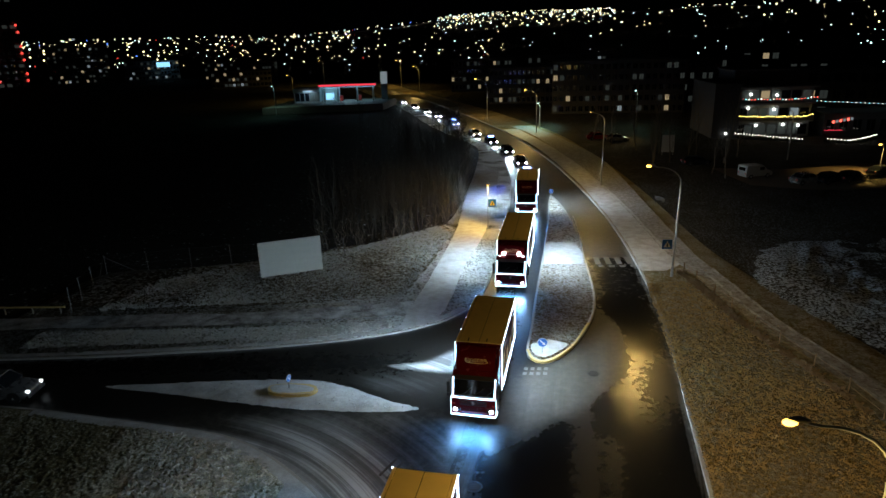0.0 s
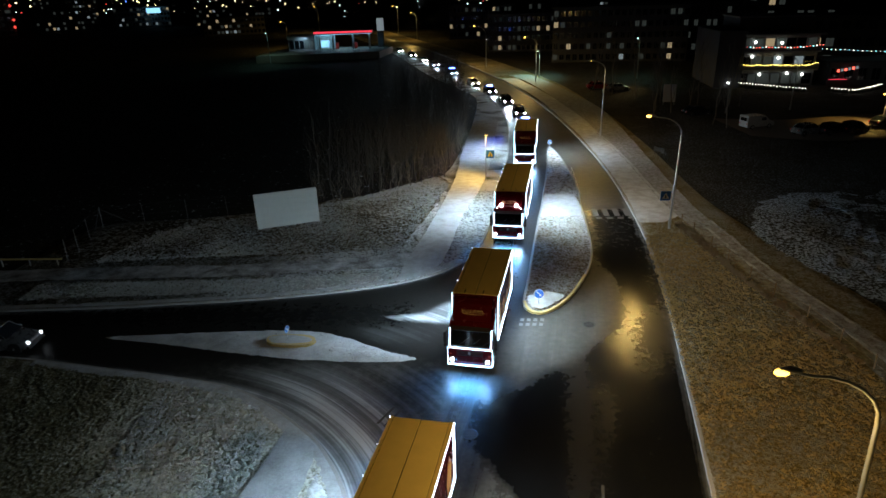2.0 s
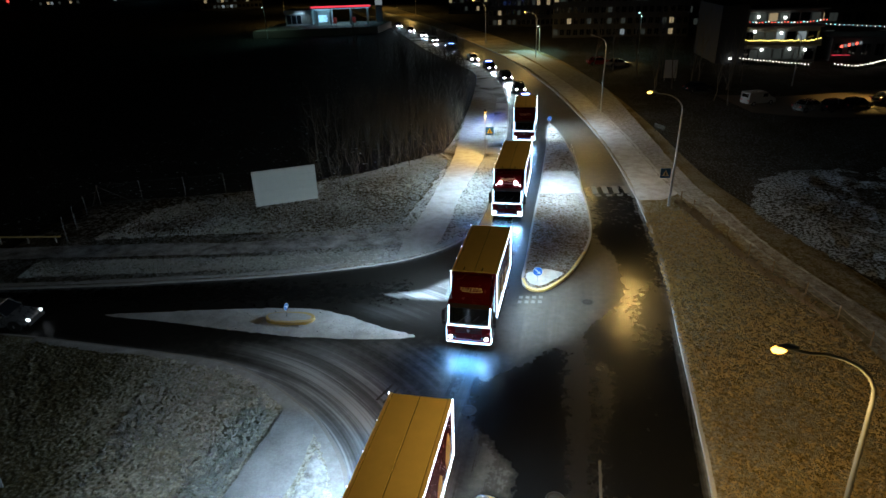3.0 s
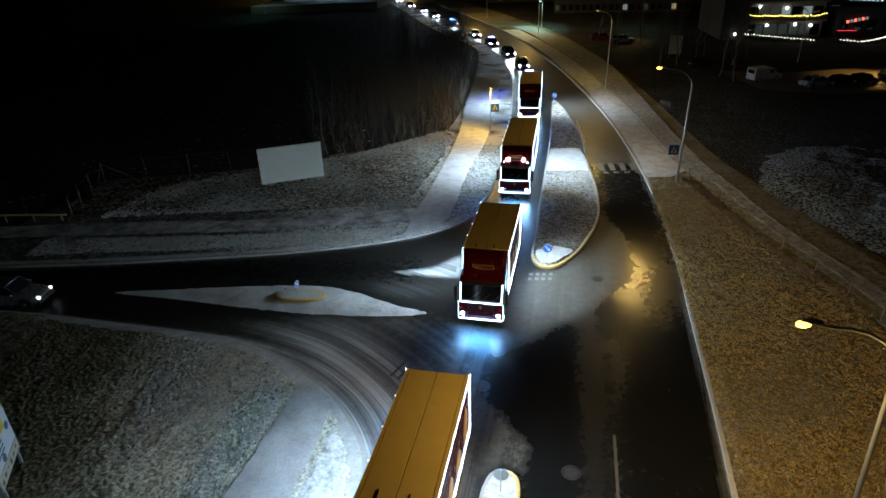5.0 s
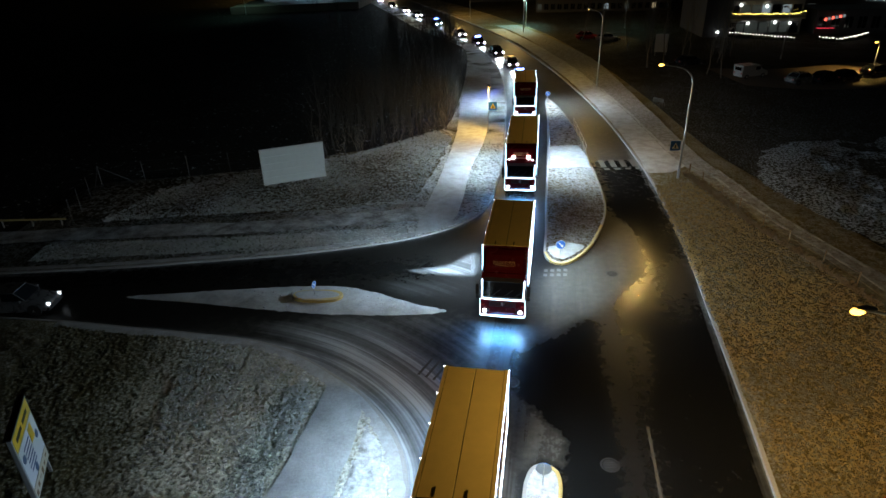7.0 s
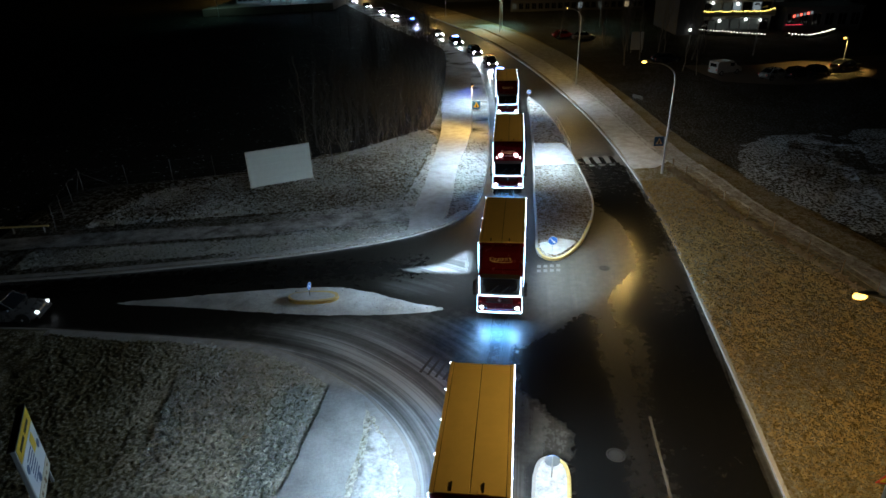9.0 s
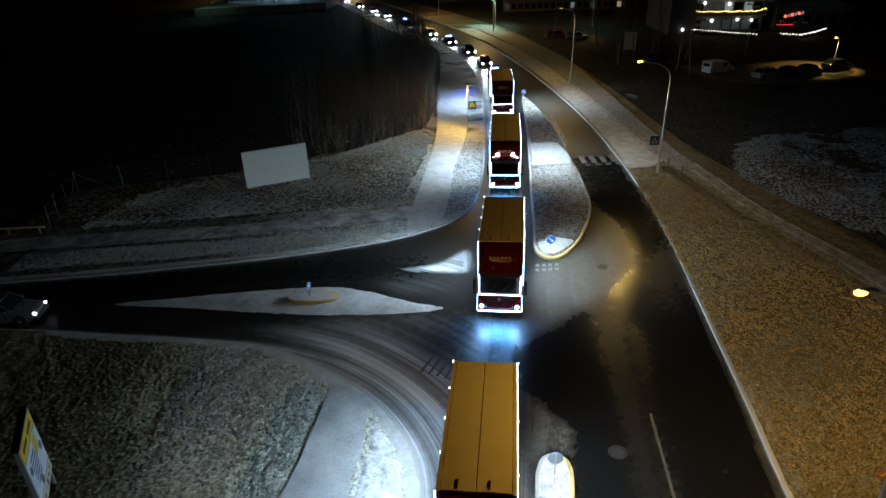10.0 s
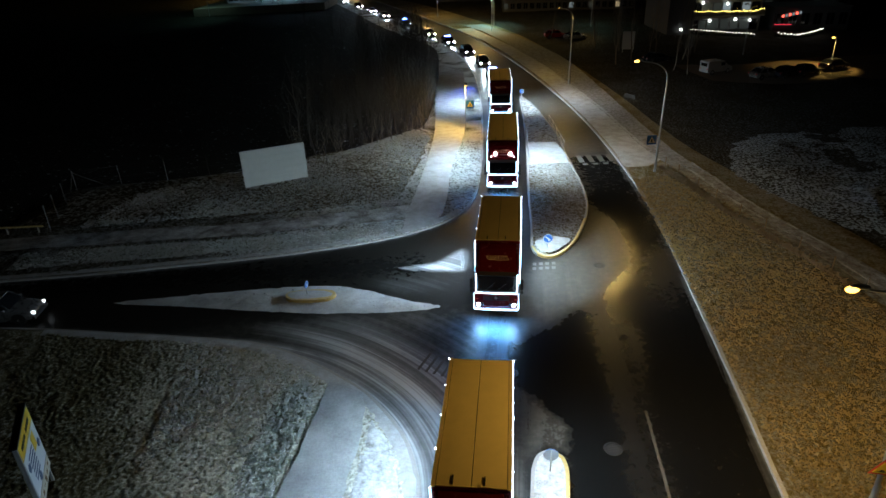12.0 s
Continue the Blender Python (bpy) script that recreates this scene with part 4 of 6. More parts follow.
street_lamp((18.8, 50.7, 0.13), (19.0, 51.0, 8.1), (16.35, 51.0, 9.7), power=850, throw=((0.04, 1.0), 1150))
# throw turned across the road here, added to brighten the truck roofs
street_lamp((14.05, 15.2, 0.13), (13.7, 15.2, 7.8), (10.8, 15.2, 9.6), power=3200, tilt=-1.6, cone=172.0, throw=((-0.78, 0.62), 1000))
street_lamp((19.5, 85.7, 0.13), (19.6, 85.7, 8.8), (17.6, 85.7, 10.2), True, 1000, "tall galvanised street lamp with a shielded amber lantern", tilt=0.5, throw=((-0.05, 1.0), 1200), shielded=True)
street_lamp((15.6, 138, 0.13), (15.6, 138, 7.8), (13.2, 138, 9.4), True, 2600, cone=166, tilt=-1.6)
street_lamp((5.6, 168, 0.13), (5.6, 168, 7.8), (2.6, 168, 10.2), True, 2600, cone=166, tilt=-1.6)
street_lamp((-20, 262, 0.13), (-20, 262, 7.8), (-22.0, 262, 10.5), True, 2200, cone=166, tilt=-1.6)


# ---------------------------------------------------------------- trucks
def wheel(parent, x, y, r, w):
    ob = part("wheel", cyl(bmesh.new(), (0, 0, 0), (1, 0, 0), r, w, 24), M["rubber"], parent)
    ob.location = (x, y, r)
    s = 1 if x > 0 else -1
    bm = cyl(bmesh.new(), (s * (w / 2 + 0.005), 0, 0), (1, 0, 0), r * 0.6, 0.03, 20)
    cyl(bm, (s * (w / 2 + 0.04), 0, 0), (1, 0, 0), r * 0.22, 0.06, 12)
    part("rim", bm, M["chrome"], ob)
    return ob


def led(parent, pts, r=0.03, mat="led", name="light_strip"):
    return part(name, tube(bmesh.new(), pts, r, 5), M[mat], parent)


def beads(parent, a, b, step, r, mat):
    """Small bulbs along an edge, as one string."""
    a, b = Vector(a), Vector(b)
    bm = bmesh.new()
    n = max(2, round((b - a).length / step))
    for k in range(n + 1):
        q = bmesh.ops.create_icosphere(bm, subdivisions=1, radius=r * (0.75 + 0.5 * ((k * 5) % 7) / 7))
        bmesh.ops.translate(bm, vec=a.lerp(b, k / n), verts=q["verts"])
    ob = part("bulb_string", bm, M[mat], parent)
    return tagged(ob, "string of small white bulbs", kind="stuff")


def truck(length=6.75, roof_lamps=False):
    """A red delivery truck: cab, tall wind deflector, box body trimmed with light strips. Its front is at y = 0, facing -y."""
    ob = tagged(new("truck"), "red box truck with tan roof and white light strips", "truck", "convoy of trucks")
    W, T, B = 1.28, 3.8, 1.9
    # cab
    prof = [(0.07, 0.34), (0.0, 0.55), (-0.02, 0.95), (0.02, 1.36), (0.10, 1.52), (0.40, 2.50), (0.62, 2.74), (1.78, 2.80), (1.78, 0.62), (1.35, 0.62), (1.22, 0.98), (0.86, 1.06), (0.48, 0.98), (0.36, 0.62), (0.30, 0.34)]
    cab = part("cab", prism(bmesh.new(), prof, -W + 0.05, W - 0.05, 0.06), M["red_paint"], ob)
    bm = prism(bmesh.new(), [(0.098, 1.56), (0.375, 2.44), (0.345, 2.45), (0.070, 1.56)], -1.10, 1.10, 0.012)
    screen = part("windscreen", bm, M["glass"], cab)
    part("sun_visor", prism(bmesh.new(), [(0.36, 2.50), (0.24, 2.40), (0.22, 2.43), (0.40, 2.60)], -1.08, 1.08, 0.008), M["black"], cab)
    part("dashboard", box(bmesh.new(), -1.0, 1.0, 0.04, 0.09, 1.50, 1.56, 0.012), M["black"], cab)
    for k, x in enumerate((-0.62, 0.05, 0.66)):
        p0, p1 = Vector((x, 0.075, 1.58)), Vector((x + 0.52, 0.20, 1.99))
        part("wiper", tube(bmesh.new(), [p0, p0.lerp(p1, 0.5) - Vector((0, 0.03, 0)), p1], 0.013, 5), M["black"], screen)
    for s in (-1, 1):
        part("side_window", box(bmesh.new(), s * 1.215, s * 1.236, 0.52, 1.30, 1.55, 2.34, 0.008), M["glass"], cab)
        part("door_step", box(bmesh.new(), s * 1.10, s * 1.24, 0.42, 0.95, 0.36, 0.44, 0.015), M["black"], cab)
        part("door_handle", box(bmesh.new(), s * 1.225, s * 1.26, 1.20, 1.38, 1.36, 1.41, 0.012), M["black"], cab)
        bm = box(bmesh.new(), s * 1.30, s * 1.50, 0.10, 0.22, 1.62, 2.28, 0.04)
        box(bm, s * 1.30, s * 1.50, 0.10, 0.22, 1.38, 1.58, 0.04)
        tube(bm, [(s * 1.2, 0.30, 2.36), (s * 1.40, 0.17, 2.33), (s * 1.40, 0.17, 2.26)], 0.028, 6)
        tube(bm, [(s * 1.2, 0.20, 1.46), (s * 1.40, 0.17, 1.44)], 0.024, 6)
        part("mirror", bm, M["black"], cab)
        lamp = part("headlamp_housing", box(bmesh.new(), s * 0.72, s * 1.14, -0.055, 0.02, 0.58, 0.84, 0.035), M["black"], cab)
        part("headlamp", cyl(bmesh.new(), (s * 0.99, -0.07, 0.71), (0, 1, 0), 0.105, 0.05, 16), M["head"], lamp, "glowing round lamp")
        part("fog_lamp", cyl(bmesh.new(), (s * 0.80, -0.075, 0.70), (0, 1, 0), 0.055, 0.03, 12), M["glass"], lamp)
        part("turn_lamp", box(bmesh.new(), s * 1.02, s * 1.20, -0.035, 0.02, 1.02, 1.08, 0.012), M["signred"], cab)
    bm = box(bmesh.new(), -0.80, 0.80, -0.045, 0.0, 0.98, 1.32, 0.02)
    grille = part("grille", bm, M["red_paint"], cab)
    for k in range(4):
        part("grille_bar", box(bmesh.new(), -0.74, 0.74, -0.065, -0.045, 1.00 + 0.085 * k, 1.05 + 0.085 * k, 0.008), M["black"], grille)
    part("badge", cyl(bmesh.new(), (0, -0.075, 1.18), (0, 1, 0), 0.10, 0.02, 16), M["chrome"], grille, "round chrome badge")
    bumper = part("bumper", prism(bmesh.new(), [(-0.08, 0.36), (-0.10, 0.50), (-0.04, 0.60), (0.25, 0.60), (0.25, 0.30), (-0.02, 0.30)], -1.22, 1.22, 0.03), M["red_paint"], cab)
    part("air_intake", box(bmesh.new(), -0.6, 0.6, -0.115, -0.09, 0.50, 0.56, 0.008), M["black"], bumper)
    part("number_plate", box(bmesh.new(), -0.26, 0.26, -0.118, -0.10, 0.37, 0.47, 0.004), M["white"], bumper)
    # tall deflector with side cheeks
    prof = [(0.66, 2.76), (0.78, 2.86), (1.30, 3.52), (1.62, 3.70), (1.84, 3.74), (1.84, 2.78)]
    deflector = part("wind_deflector", prism(bmesh.new(), prof, -1.06, 1.06, 0.06), M["red_paint"], cab)
    for s in (-1, 1):
        part("side_cheek", prism(bmesh.new(), [(1.30, 2.78), (1.62, 3.56), (1.86, 3.62), (1.86, 1.0), (1.79, 1.0), (1.79, 2.78)], s * 1.10, s * 1.22, 0.02), M["red_paint"], cab)
    # a flowing cream emblem: slanted loops joined by an underline
    slope = Vector((0, 0.52, 0.66)).normalized()
    origin = Vector((0, 1.045, 3.17))
    lift = Vector((0, -0.66, 0.52)).normalized() * 0.03

    def on_face(u, v):
        return origin + Vector((u, 0, 0)) + slope * v + lift

    run = [on_face(-0.62 + 1.24 * k / 40 + 0.035 * math.sin(2.1 * k), 0.085 * math.cos(1.05 * k) * (1.5 if k in (1, 2, 22, 23) else 1.0)) for k in range(41)]
    run += [on_face(0.62, -0.14), on_face(0.1, -0.17), on_face(-0.5, -0.13)]
    bm = tube(bmesh.new(), run, [0.016 + 0.008 * math.sin(0.9 * k) for k in range(len(run))], 5)
    part("emblem", bm, M["cream"], deflector, "cream flowing emblem")
    if roof_lamps:
        bar_part = part("lamp_bar", tube(bmesh.new(), [(-0.9, 0.72, 2.92), (0.9, 0.72, 2.92)], 0.03, 8), M["chrome"], cab)
        for s in (-0.62, 0.62):
            part("roof_lamp", cyl(bmesh.new(), (s, 0.68, 3.0), (0, 1, -0.25), 0.15, 0.1, 16), M["pink"], bar_part, "round pink-white roof lamp")
        for s in (-0.95, 0.95):
            part("marker_lamp", box(bmesh.new(), s - 0.05, s + 0.05, 0.60, 0.70, 2.76, 2.83, 0.02), M["head"], cab)
    # box body
    b0, b1 = B, B + length
    body = part("cargo_box", box(bmesh.new(), -W, W, b0, b1, 0.95, T - 0.03, 0.03), M["red_paint"], ob)
    for s in (-1, 1):
        x0 = -W + 0.14 if s < 0 else 0.012
        x1 = -0.012 if s < 0 else W - 0.14
        part("roof_panel", box(bmesh.new(), x0, x1, b0 + 0.05, b1 - 0.05, T - 0.03, T + 0.012, 0.008), M["roof"], body, "tan roof panel")
        part("roof_rail", box(bmesh.new(), s * (W - 0.125), s * (W + 0.02), b0 + 0.01, b1 - 0.01, T - 0.028, T + 0.02, 0.012), M["roof"], body, "tan folded roof edge")
        # plain picture areas on the sides
        side = part("side_panel", box(bmesh.new(), s * (W + 0.001), s * (W + 0.012), b0 + 0.25, b1 - 0.25, 1.22, T - 0.32, 0.004), M["red_paint"], body)
        for k in range(4):
            c = b0 + length * (0.15 + 0.23 * k)
            h = 0.55 + 0.3 * math.sin(2.3 * k + s)
            pic = prism(bmesh.new(), [(c - 0.35, 1.4), (c + 0.30, 1.4), (c + 0.45, 1.5 + h), (c + 0.1, 1.75 + 1.4 * h), (c - 0.2, 1.7 + 1.2 * h), (c - 0.5, 1.5 + 0.6 * h)], s * (W + 0.013), s * (W + 0.018))
            part("side_picture", pic, M["cream"], side, "faded tan picture on the side")
        # light strips of the body
        zt, zb = T - 0.10, 1.0
        x = s * (W + 0.03)
        led(body, [(x, b0 - 0.03, zb), (x, b0 - 0.03, zt)], 0.026, "led_front")
        if s > 0:
            led(body, [(x, b0, zt), (x, b1, zt)], 0.013, "led_soft")
        led(body, [(x, b0, zb), (x, b1, zb)], 0.015, "led_mid")
        led(body, [(x, b1, zb), (x, b1, zt)], 0.013, "led_mid")
        beads(body, (s * (W + 0.04), b0, T - 0.04), (s * (W + 0.04), b1, T - 0.04), 0.8 if s > 0 else 1.6, 0.036, "led_mid")
        # light strips of the cab
        led(cab, [(s * 1.14, 0.06, 1.50), (s * 1.16, 0.37, 2.46)], 0.035, "led_front")
        led(cab, [(s * 1.20, -0.115, 0.46), (s * 1.255, 0.05, 0.47), (s * 1.255, 0.36, 0.52)], 0.032, "led_front")
        led(cab, [(s * 1.245, 0.02, 0.48), (s * 1.245, 0.0, 1.44)], 0.014, "led_front")
    led(cab, [(-1.18, -0.01, 1.46), (-0.6, -0.03, 1.455), (0.6, -0.03, 1.455), (1.18, -0.01, 1.46)], 0.042, "led_front")
    led(cab, [(-1.20, -0.115, 0.46), (-0.6, -0.13, 0.45), (0.6, -0.13, 0.45), (1.20, -0.115, 0.46)], 0.048, "led_front")
    part("seam", box(bmesh.new(), -0.012, 0.012, b0 + 0.05, b1 - 0.05, T - 0.02, T + 0.002), M["black"], body)
    for s in (-1, 1):
        part("seam", box(bmesh.new(), s * (W - 0.14), s * (W - 0.126), b0 + 0.05, b1 - 0.05, T - 0.02, T + 0.004), M["black"], body)
    for s in (-0.62, 0.42):
        part("roof_hook", box(bmesh.new(), s - 0.03, s + 0.03, b0 + 0.12, b0 + 0.50, T + 0.012, T + 0.05, 0.012), M["black"], body)
    part("roof_plate", box(bmesh.new(), 0.24, 0.62, b0 + 0.06, b0 + 0.20, T + 0.012, T + 0.035, 0.006), M["roof"], body)
    # chassis
    part("chassis", box(bmesh.new(), -0.45, 0.45, 0.6, b1 - 0.1, 0.55, 0.93), M["black"], ob)
    for s in (-1, 1):
        part("side_guard", box(bmesh.new(), s * 1.16, s * 1.21, 2.6, b1 - 2.8, 0.45, 0.88, 0.02), M["black"], ob)
        part("fuel_tank", cyl(bmesh.new(), (s * 0.84, 2.9, 0.72), (0, 1, 0), 0.27, 0.9, 14), M["chrome"], ob)
    for y in [0.86, b1 - 1.7] + ([b1 - 2.9] if length > 8 else []):
        for s in (-1, 1):
            wheel(ob, s * 1.06, y, 0.48, 0.3)
    part("rear_door", box(bmesh.new(), -W + 0.08, W - 0.08, b1, b1 + 0.03, 1.05, T - 0.12, 0.01), M["red_paint"], body)
    for s in (-1, 1):
        part("tail_lamp", box(bmesh.new(), s * 0.85, s * 1.1, b1, b1 + 0.04, 0.72, 0.86, 0.01), M["tail"], ob)
    return ob


def on_lane(y):
    """The lane's point at that y, and its heading (degrees) towards growing y."""
    i = int(np.argmin(abs(lane[:, 1] - y)))
    a, b = lane[max(i - 6, 0)], lane[min(i + 6, len(lane) - 1)]
    d = b - a
    return lane[i], -math.degrees(math.atan2(d[0], d[1]))


def place_on_lane(y, half):
    p, _ = on_lane(y)
    q, _ = on_lane(y + 2 * half)
    h = -math.degrees(math.atan2(q[0] - p[0], q[1] - p[1]))
    return pose(p[0], p[1], 0.0, 0, 0, h)


short_truck = truck(6.75)
short_truck.matrix_world = place_on_lane(29.3, 4)
long_truck = truck(8.8, True)
long_truck.matrix_world = place_on_lane(48.5, 5)
for y in (12.0, 71.5):
    copy_thing(short_truck, place_on_lane(y, 4))
for y in (12.0, 29.3, 48.5, 71.5):
    long = 8.8 if y == 48.5 else 6.75
    m = place_on_lane(y, 5 if y == 48.5 else 4)
    left_watt = {12.0: 440, 29.3: 800, 48.5: 820, 71.5: 720}[y]
    for s, watt in ((-1, left_watt), (1, 1.1 * left_watt)):
        data = bpy.data.lights.new("truck_side_light", "AREA")
        data.shape, data.size, data.size_y = "RECTANGLE", long - 0.3, 0.10
        data.spread = radians(124)
        data.energy, data.color = watt, COOL
        new("truck_side_light", data).matrix_world = look(m @ Vector((s * 1.40, 1.9 + long / 2, 3.2)), m @ Vector((s * 6.4, 1.9 + long / 2, 0.0)))
    m = place_on_lane(y, 4)
    for s in (-0.9, 0.9):
        spot("truck_headlight", m @ Vector((s, -0.12, 0.72)), m @ Vector((s * 1.2, -9, -0.1)), 420, (0.34, 0.66, 1.0), 62, 0.9, 0.35)
    data = bpy.data.lights.new("truck_front_light", "AREA")
    data.shape, data.size, data.size_y = "RECTANGLE", 2.3, 0.9
    data.energy, data.color = 340, (0.10, 0.40, 1.0)
    new("truck_front_light", data).matrix_world = look(m @ Vector((0, -0.16, 0.95)), m @ Vector((0, -6.0, -1.2)))


# ---------------------------------------------------------------- cars
def car(paint, lights=True, van=False, beacon=False, label="", category="car", group="", lamp="car_head"):
    """A car, its front at y = 0, facing -y."""
    ob = tagged(new("van" if van else "car"), label, category, group)
    L, H, W = (4.4, 1.85, 0.88) if van else (4.4, 1.46, 0.86)
    if van:
        prof = [(0.0, 0.3), (-0.02, 0.62), (0.15, 0.92), (0.95, 1.1), (1.55, 1.72), (1.8, H), (L - 0.1, H), (L, 1.7), (L, 0.3)]
        body = part("body", prism(bmesh.new(), prof, -W, W, 0.07), paint, ob)
    else:
        bm, rings = bmesh.new(), []
        for y, hw, z0, zt in ((-0.02, 0.62, 0.36, 0.60), (0.06, 0.76, 0.27, 0.70), (0.30, 0.85, 0.22, 0.78), (0.80, 0.88, 0.20, 0.86), (1.25, 0.885, 0.20, 0.95), (2.4, 0.89, 0.20, 0.98),
                              (3.5, 0.88, 0.20, 1.0), (4.05, 0.84, 0.24, 0.98), (4.32, 0.76, 0.32, 0.90), (4.42, 0.64, 0.42, 0.78)):
            zm = (z0 + zt) / 2
            half = [(hw * 0.86, z0), (hw * 0.98, z0 + 0.10), (hw, zm), (hw * 0.955, zt - 0.10), (hw * 0.84, zt - 0.02), (hw * 0.45, zt + 0.015)]
            rings.append([bm.verts.new((x, y, z)) for x, z in half] + [bm.verts.new((-x, y, z)) for x, z in half[::-1]])
        for a, b in zip(rings, rings[1:]):
            for k in range(12):
                bm.faces.new((a[k], a[(k + 1) % 12], b[(k + 1) % 12], b[k]))
        bm.faces.new(rings[0][::-1])
        bm.faces.new(rings[-1])
        body = part("body", bm, paint, ob, smooth=True)
        part("radiator_grille", box(bmesh.new(), -0.42, 0.42, -0.045, -0.01, 0.42, 0.58, 0.012), M["black"], body)
        for s in (-1, 1):
            for y in (0.82, L - 0.85):
                part("wheel_arch", cyl(bmesh.new(), (s * 0.80, y, 0.34), (1, 0, 0), 0.39, 0.19, 20), M["black"], body)
    if not van:
        bm = bmesh.new()
        low, high = 0.97, H
        q = [(-W + 0.05, 1.15, low), (W - 0.05, 1.15, low), (W - 0.05, 3.95, low), (-W + 0.05, 3.95, low)]
        r = [(-W + 0.2, 1.85, high), (W - 0.2, 1.85, high), (W - 0.22, 3.3, high), (-W + 0.22, 3.3, high)]
        a, b = [bm.verts.new(v) for v in q], [bm.verts.new(v) for v in r]
        bm.faces.new(a[::-1])
        bm.faces.new(b)
        for k in range(4):
            bm.faces.new((a[k], a[(k + 1) % 4], b[(k + 1) % 4], b[k]))
        bmesh.ops.bevel(bm, geom=list(bm.edges), offset=0.05, segments=2, affect="EDGES")
        part("cabin_glass", bm, M["glass"], body)
        part("roof", box(bmesh.new(), -W + 0.2, W - 0.2, 1.8, 3.35, H - 0.03, H + 0.02, 0.02), paint, body)
        for s in (-1, 1):
            for a, z, w in (((1.18, 1.84), 0.19, 0.035), ((3.92, 3.3), 0.2, 0.05), ((2.6, 2.6), 0.18, 0.035)):
                part("pillar", tube(bmesh.new(), [(s * (W - 0.06), a[0], 0.98), (s * (W - z), a[1], H)], w, 6), paint, body)
    else:
        part("windscreen", prism(bmesh.new(), [(0.99, 1.14), (1.53, 1.70), (1.50, 1.72), (0.96, 1.16)], -0.76, 0.76), M["glass"], body)
        for s in (-1, 1):
            part("side_window", box(bmesh.new(), s * 0.87, s * 0.89, 1.45, 2.2, 1.15, 1.6, 0.006), M["glass"], body)
        part("rear_window", box(bmesh.new(), -0.6, 0.6, L - 0.01, L + 0.012, 1.15, 1.6, 0.004), M["glass"], body)
    for s in (-1, 1):
        part("headlamp", cyl(bmesh.new(), (s * 0.64, 0.03 if not van else 0.0, 0.64), (-0.25 * s, 1, 0.1), 0.10, 0.14, 14), M[lamp] if lights else M["glass"], body)
        part("tail_lamp", box(bmesh.new(), s * 0.58, s * 0.8, L - 0.02, L + 0.02, 0.7, 0.88, 0.01), M["signred"], body)
        part("door_mirror", box(bmesh.new(), s * (W + 0.02), s * (W + 0.17), 1.35, 1.47, 0.95, 1.08, 0.02), paint, body)
        for y in (0.82, L - 0.85):
            wheel(ob, s * (W - 0.09), y, 0.32, 0.2)
    part("bumper", box(bmesh.new(), -W + 0.06, W - 0.06, -0.06, 0.1, 0.25, 0.45, 0.03), M["black"], body)
    if beacon:
        part("beacon", box(bmesh.new(), -0.5, 0.5, 2.2, 2.4, H + 0.02, H + 0.13, 0.03), M["beacon"], body, "glowing blue light bar")
    return ob


for i, (y, paint, bea) in enumerate([(90.5, "carwhite", True), (101, "cardark", False), (112, "cardark", False), (123.5, "cardark", True), (135, "carsilver", False), (153, "cardark", True), (170, "carsilver", False), (182, "carwhite", False),
                                     (196, "cardark", False), (212, "carsilver", False)]):
    c = car(M[paint], True, False, bea, (("white" if paint == "carwhite" else "dark") + " patrol car with a blue light bar on the road" if bea else "dark car with bright headlamps on the road" if paint == "cardark" else "pale car with bright headlamps on the road"), "car", "cars following the trucks")
    c.matrix_world = place_on_lane(y, 2)
    m = c.matrix_world
    spot("car_headlight", m @ Vector((0, -0.15, 0.7)), m @ Vector((0, -12, -0.5)), 1500, COOL, 85, 0.7, 0.3)
side_car = car(M["cargrey"], True, lamp="side_head", label="grey car waiting in the side road with headlamps on", category="car")
side_car.matrix_world = pose(-24.75, 32.2, 0, 0, 0, 92)

# ---------------------------------------------------------------- more street lamps
TEAL = (0.45, 1.0, 0.85)
street_lamp((17.2, 147, 0.13), (17.2, 147, 4.8), (16.8, 147, 5.7), True, 2400, "short street lamp with a greenish-white light", TEAL, "teal")
street_lamp((37.4, 140, 0.13), (37.4, 140, 7.6), (37.0, 140, 8.5), True, 500, "street lamp with a greenish-white light", TEAL, "teal")
street_lamp((-57.4, 189, 0.13), (-57.4, 189, 7.6), (-57.8, 189, 8.6), True, 700, "street lamp with a greenish-white light", TEAL, "teal")
street_lamp((58.6, 89, 0.13), (58.6, 89, 3.8), (58.2, 89, 4.5), True, 1700, "short amber lamp by the parked cars", cone=120.0, tilt=1.0)
street_lamp((51.9, 101.4, 0.13), (51.9, 101.4, 7.2), (51.0, 101.4, 8.0), False, 0, "slim unlit lamp post behind the parked cars")
street_lamp((-74.8, 330, 0.13), (-74.8, 330, 10.6), (-76.7, 330, 12.2), True, 3500)
street_lamp((-31.6, 300, 0.13), (-31.6, 300, 10.4), (-33.6, 300, 12.0), True, 3000)
street_lamp((-66, 240, 0.13), (-66, 240, 8.0), (-67.8, 240, 9.4), True, 2500)


# ---------------------------------------------------------------- road markings and covers
def slab(name, pts, z, thick, mat, label, category, kind="structure"):
    bm = bmesh.new()
    a = [bm.verts.new((x, y, z)) for x, y in pts]
    b = [bm.verts.new((x, y, z + thick)) for x, y in pts]
    bm.faces.new(a[::-1])
    bm.faces.new(b)
    for i in range(len(pts)):
        bm.faces.new((a[i], a[(i + 1) % len(pts)], b[(i + 1) % len(pts)], b[i]))
    return tagged(part(name, bm, mat), label, category, kind=kind)


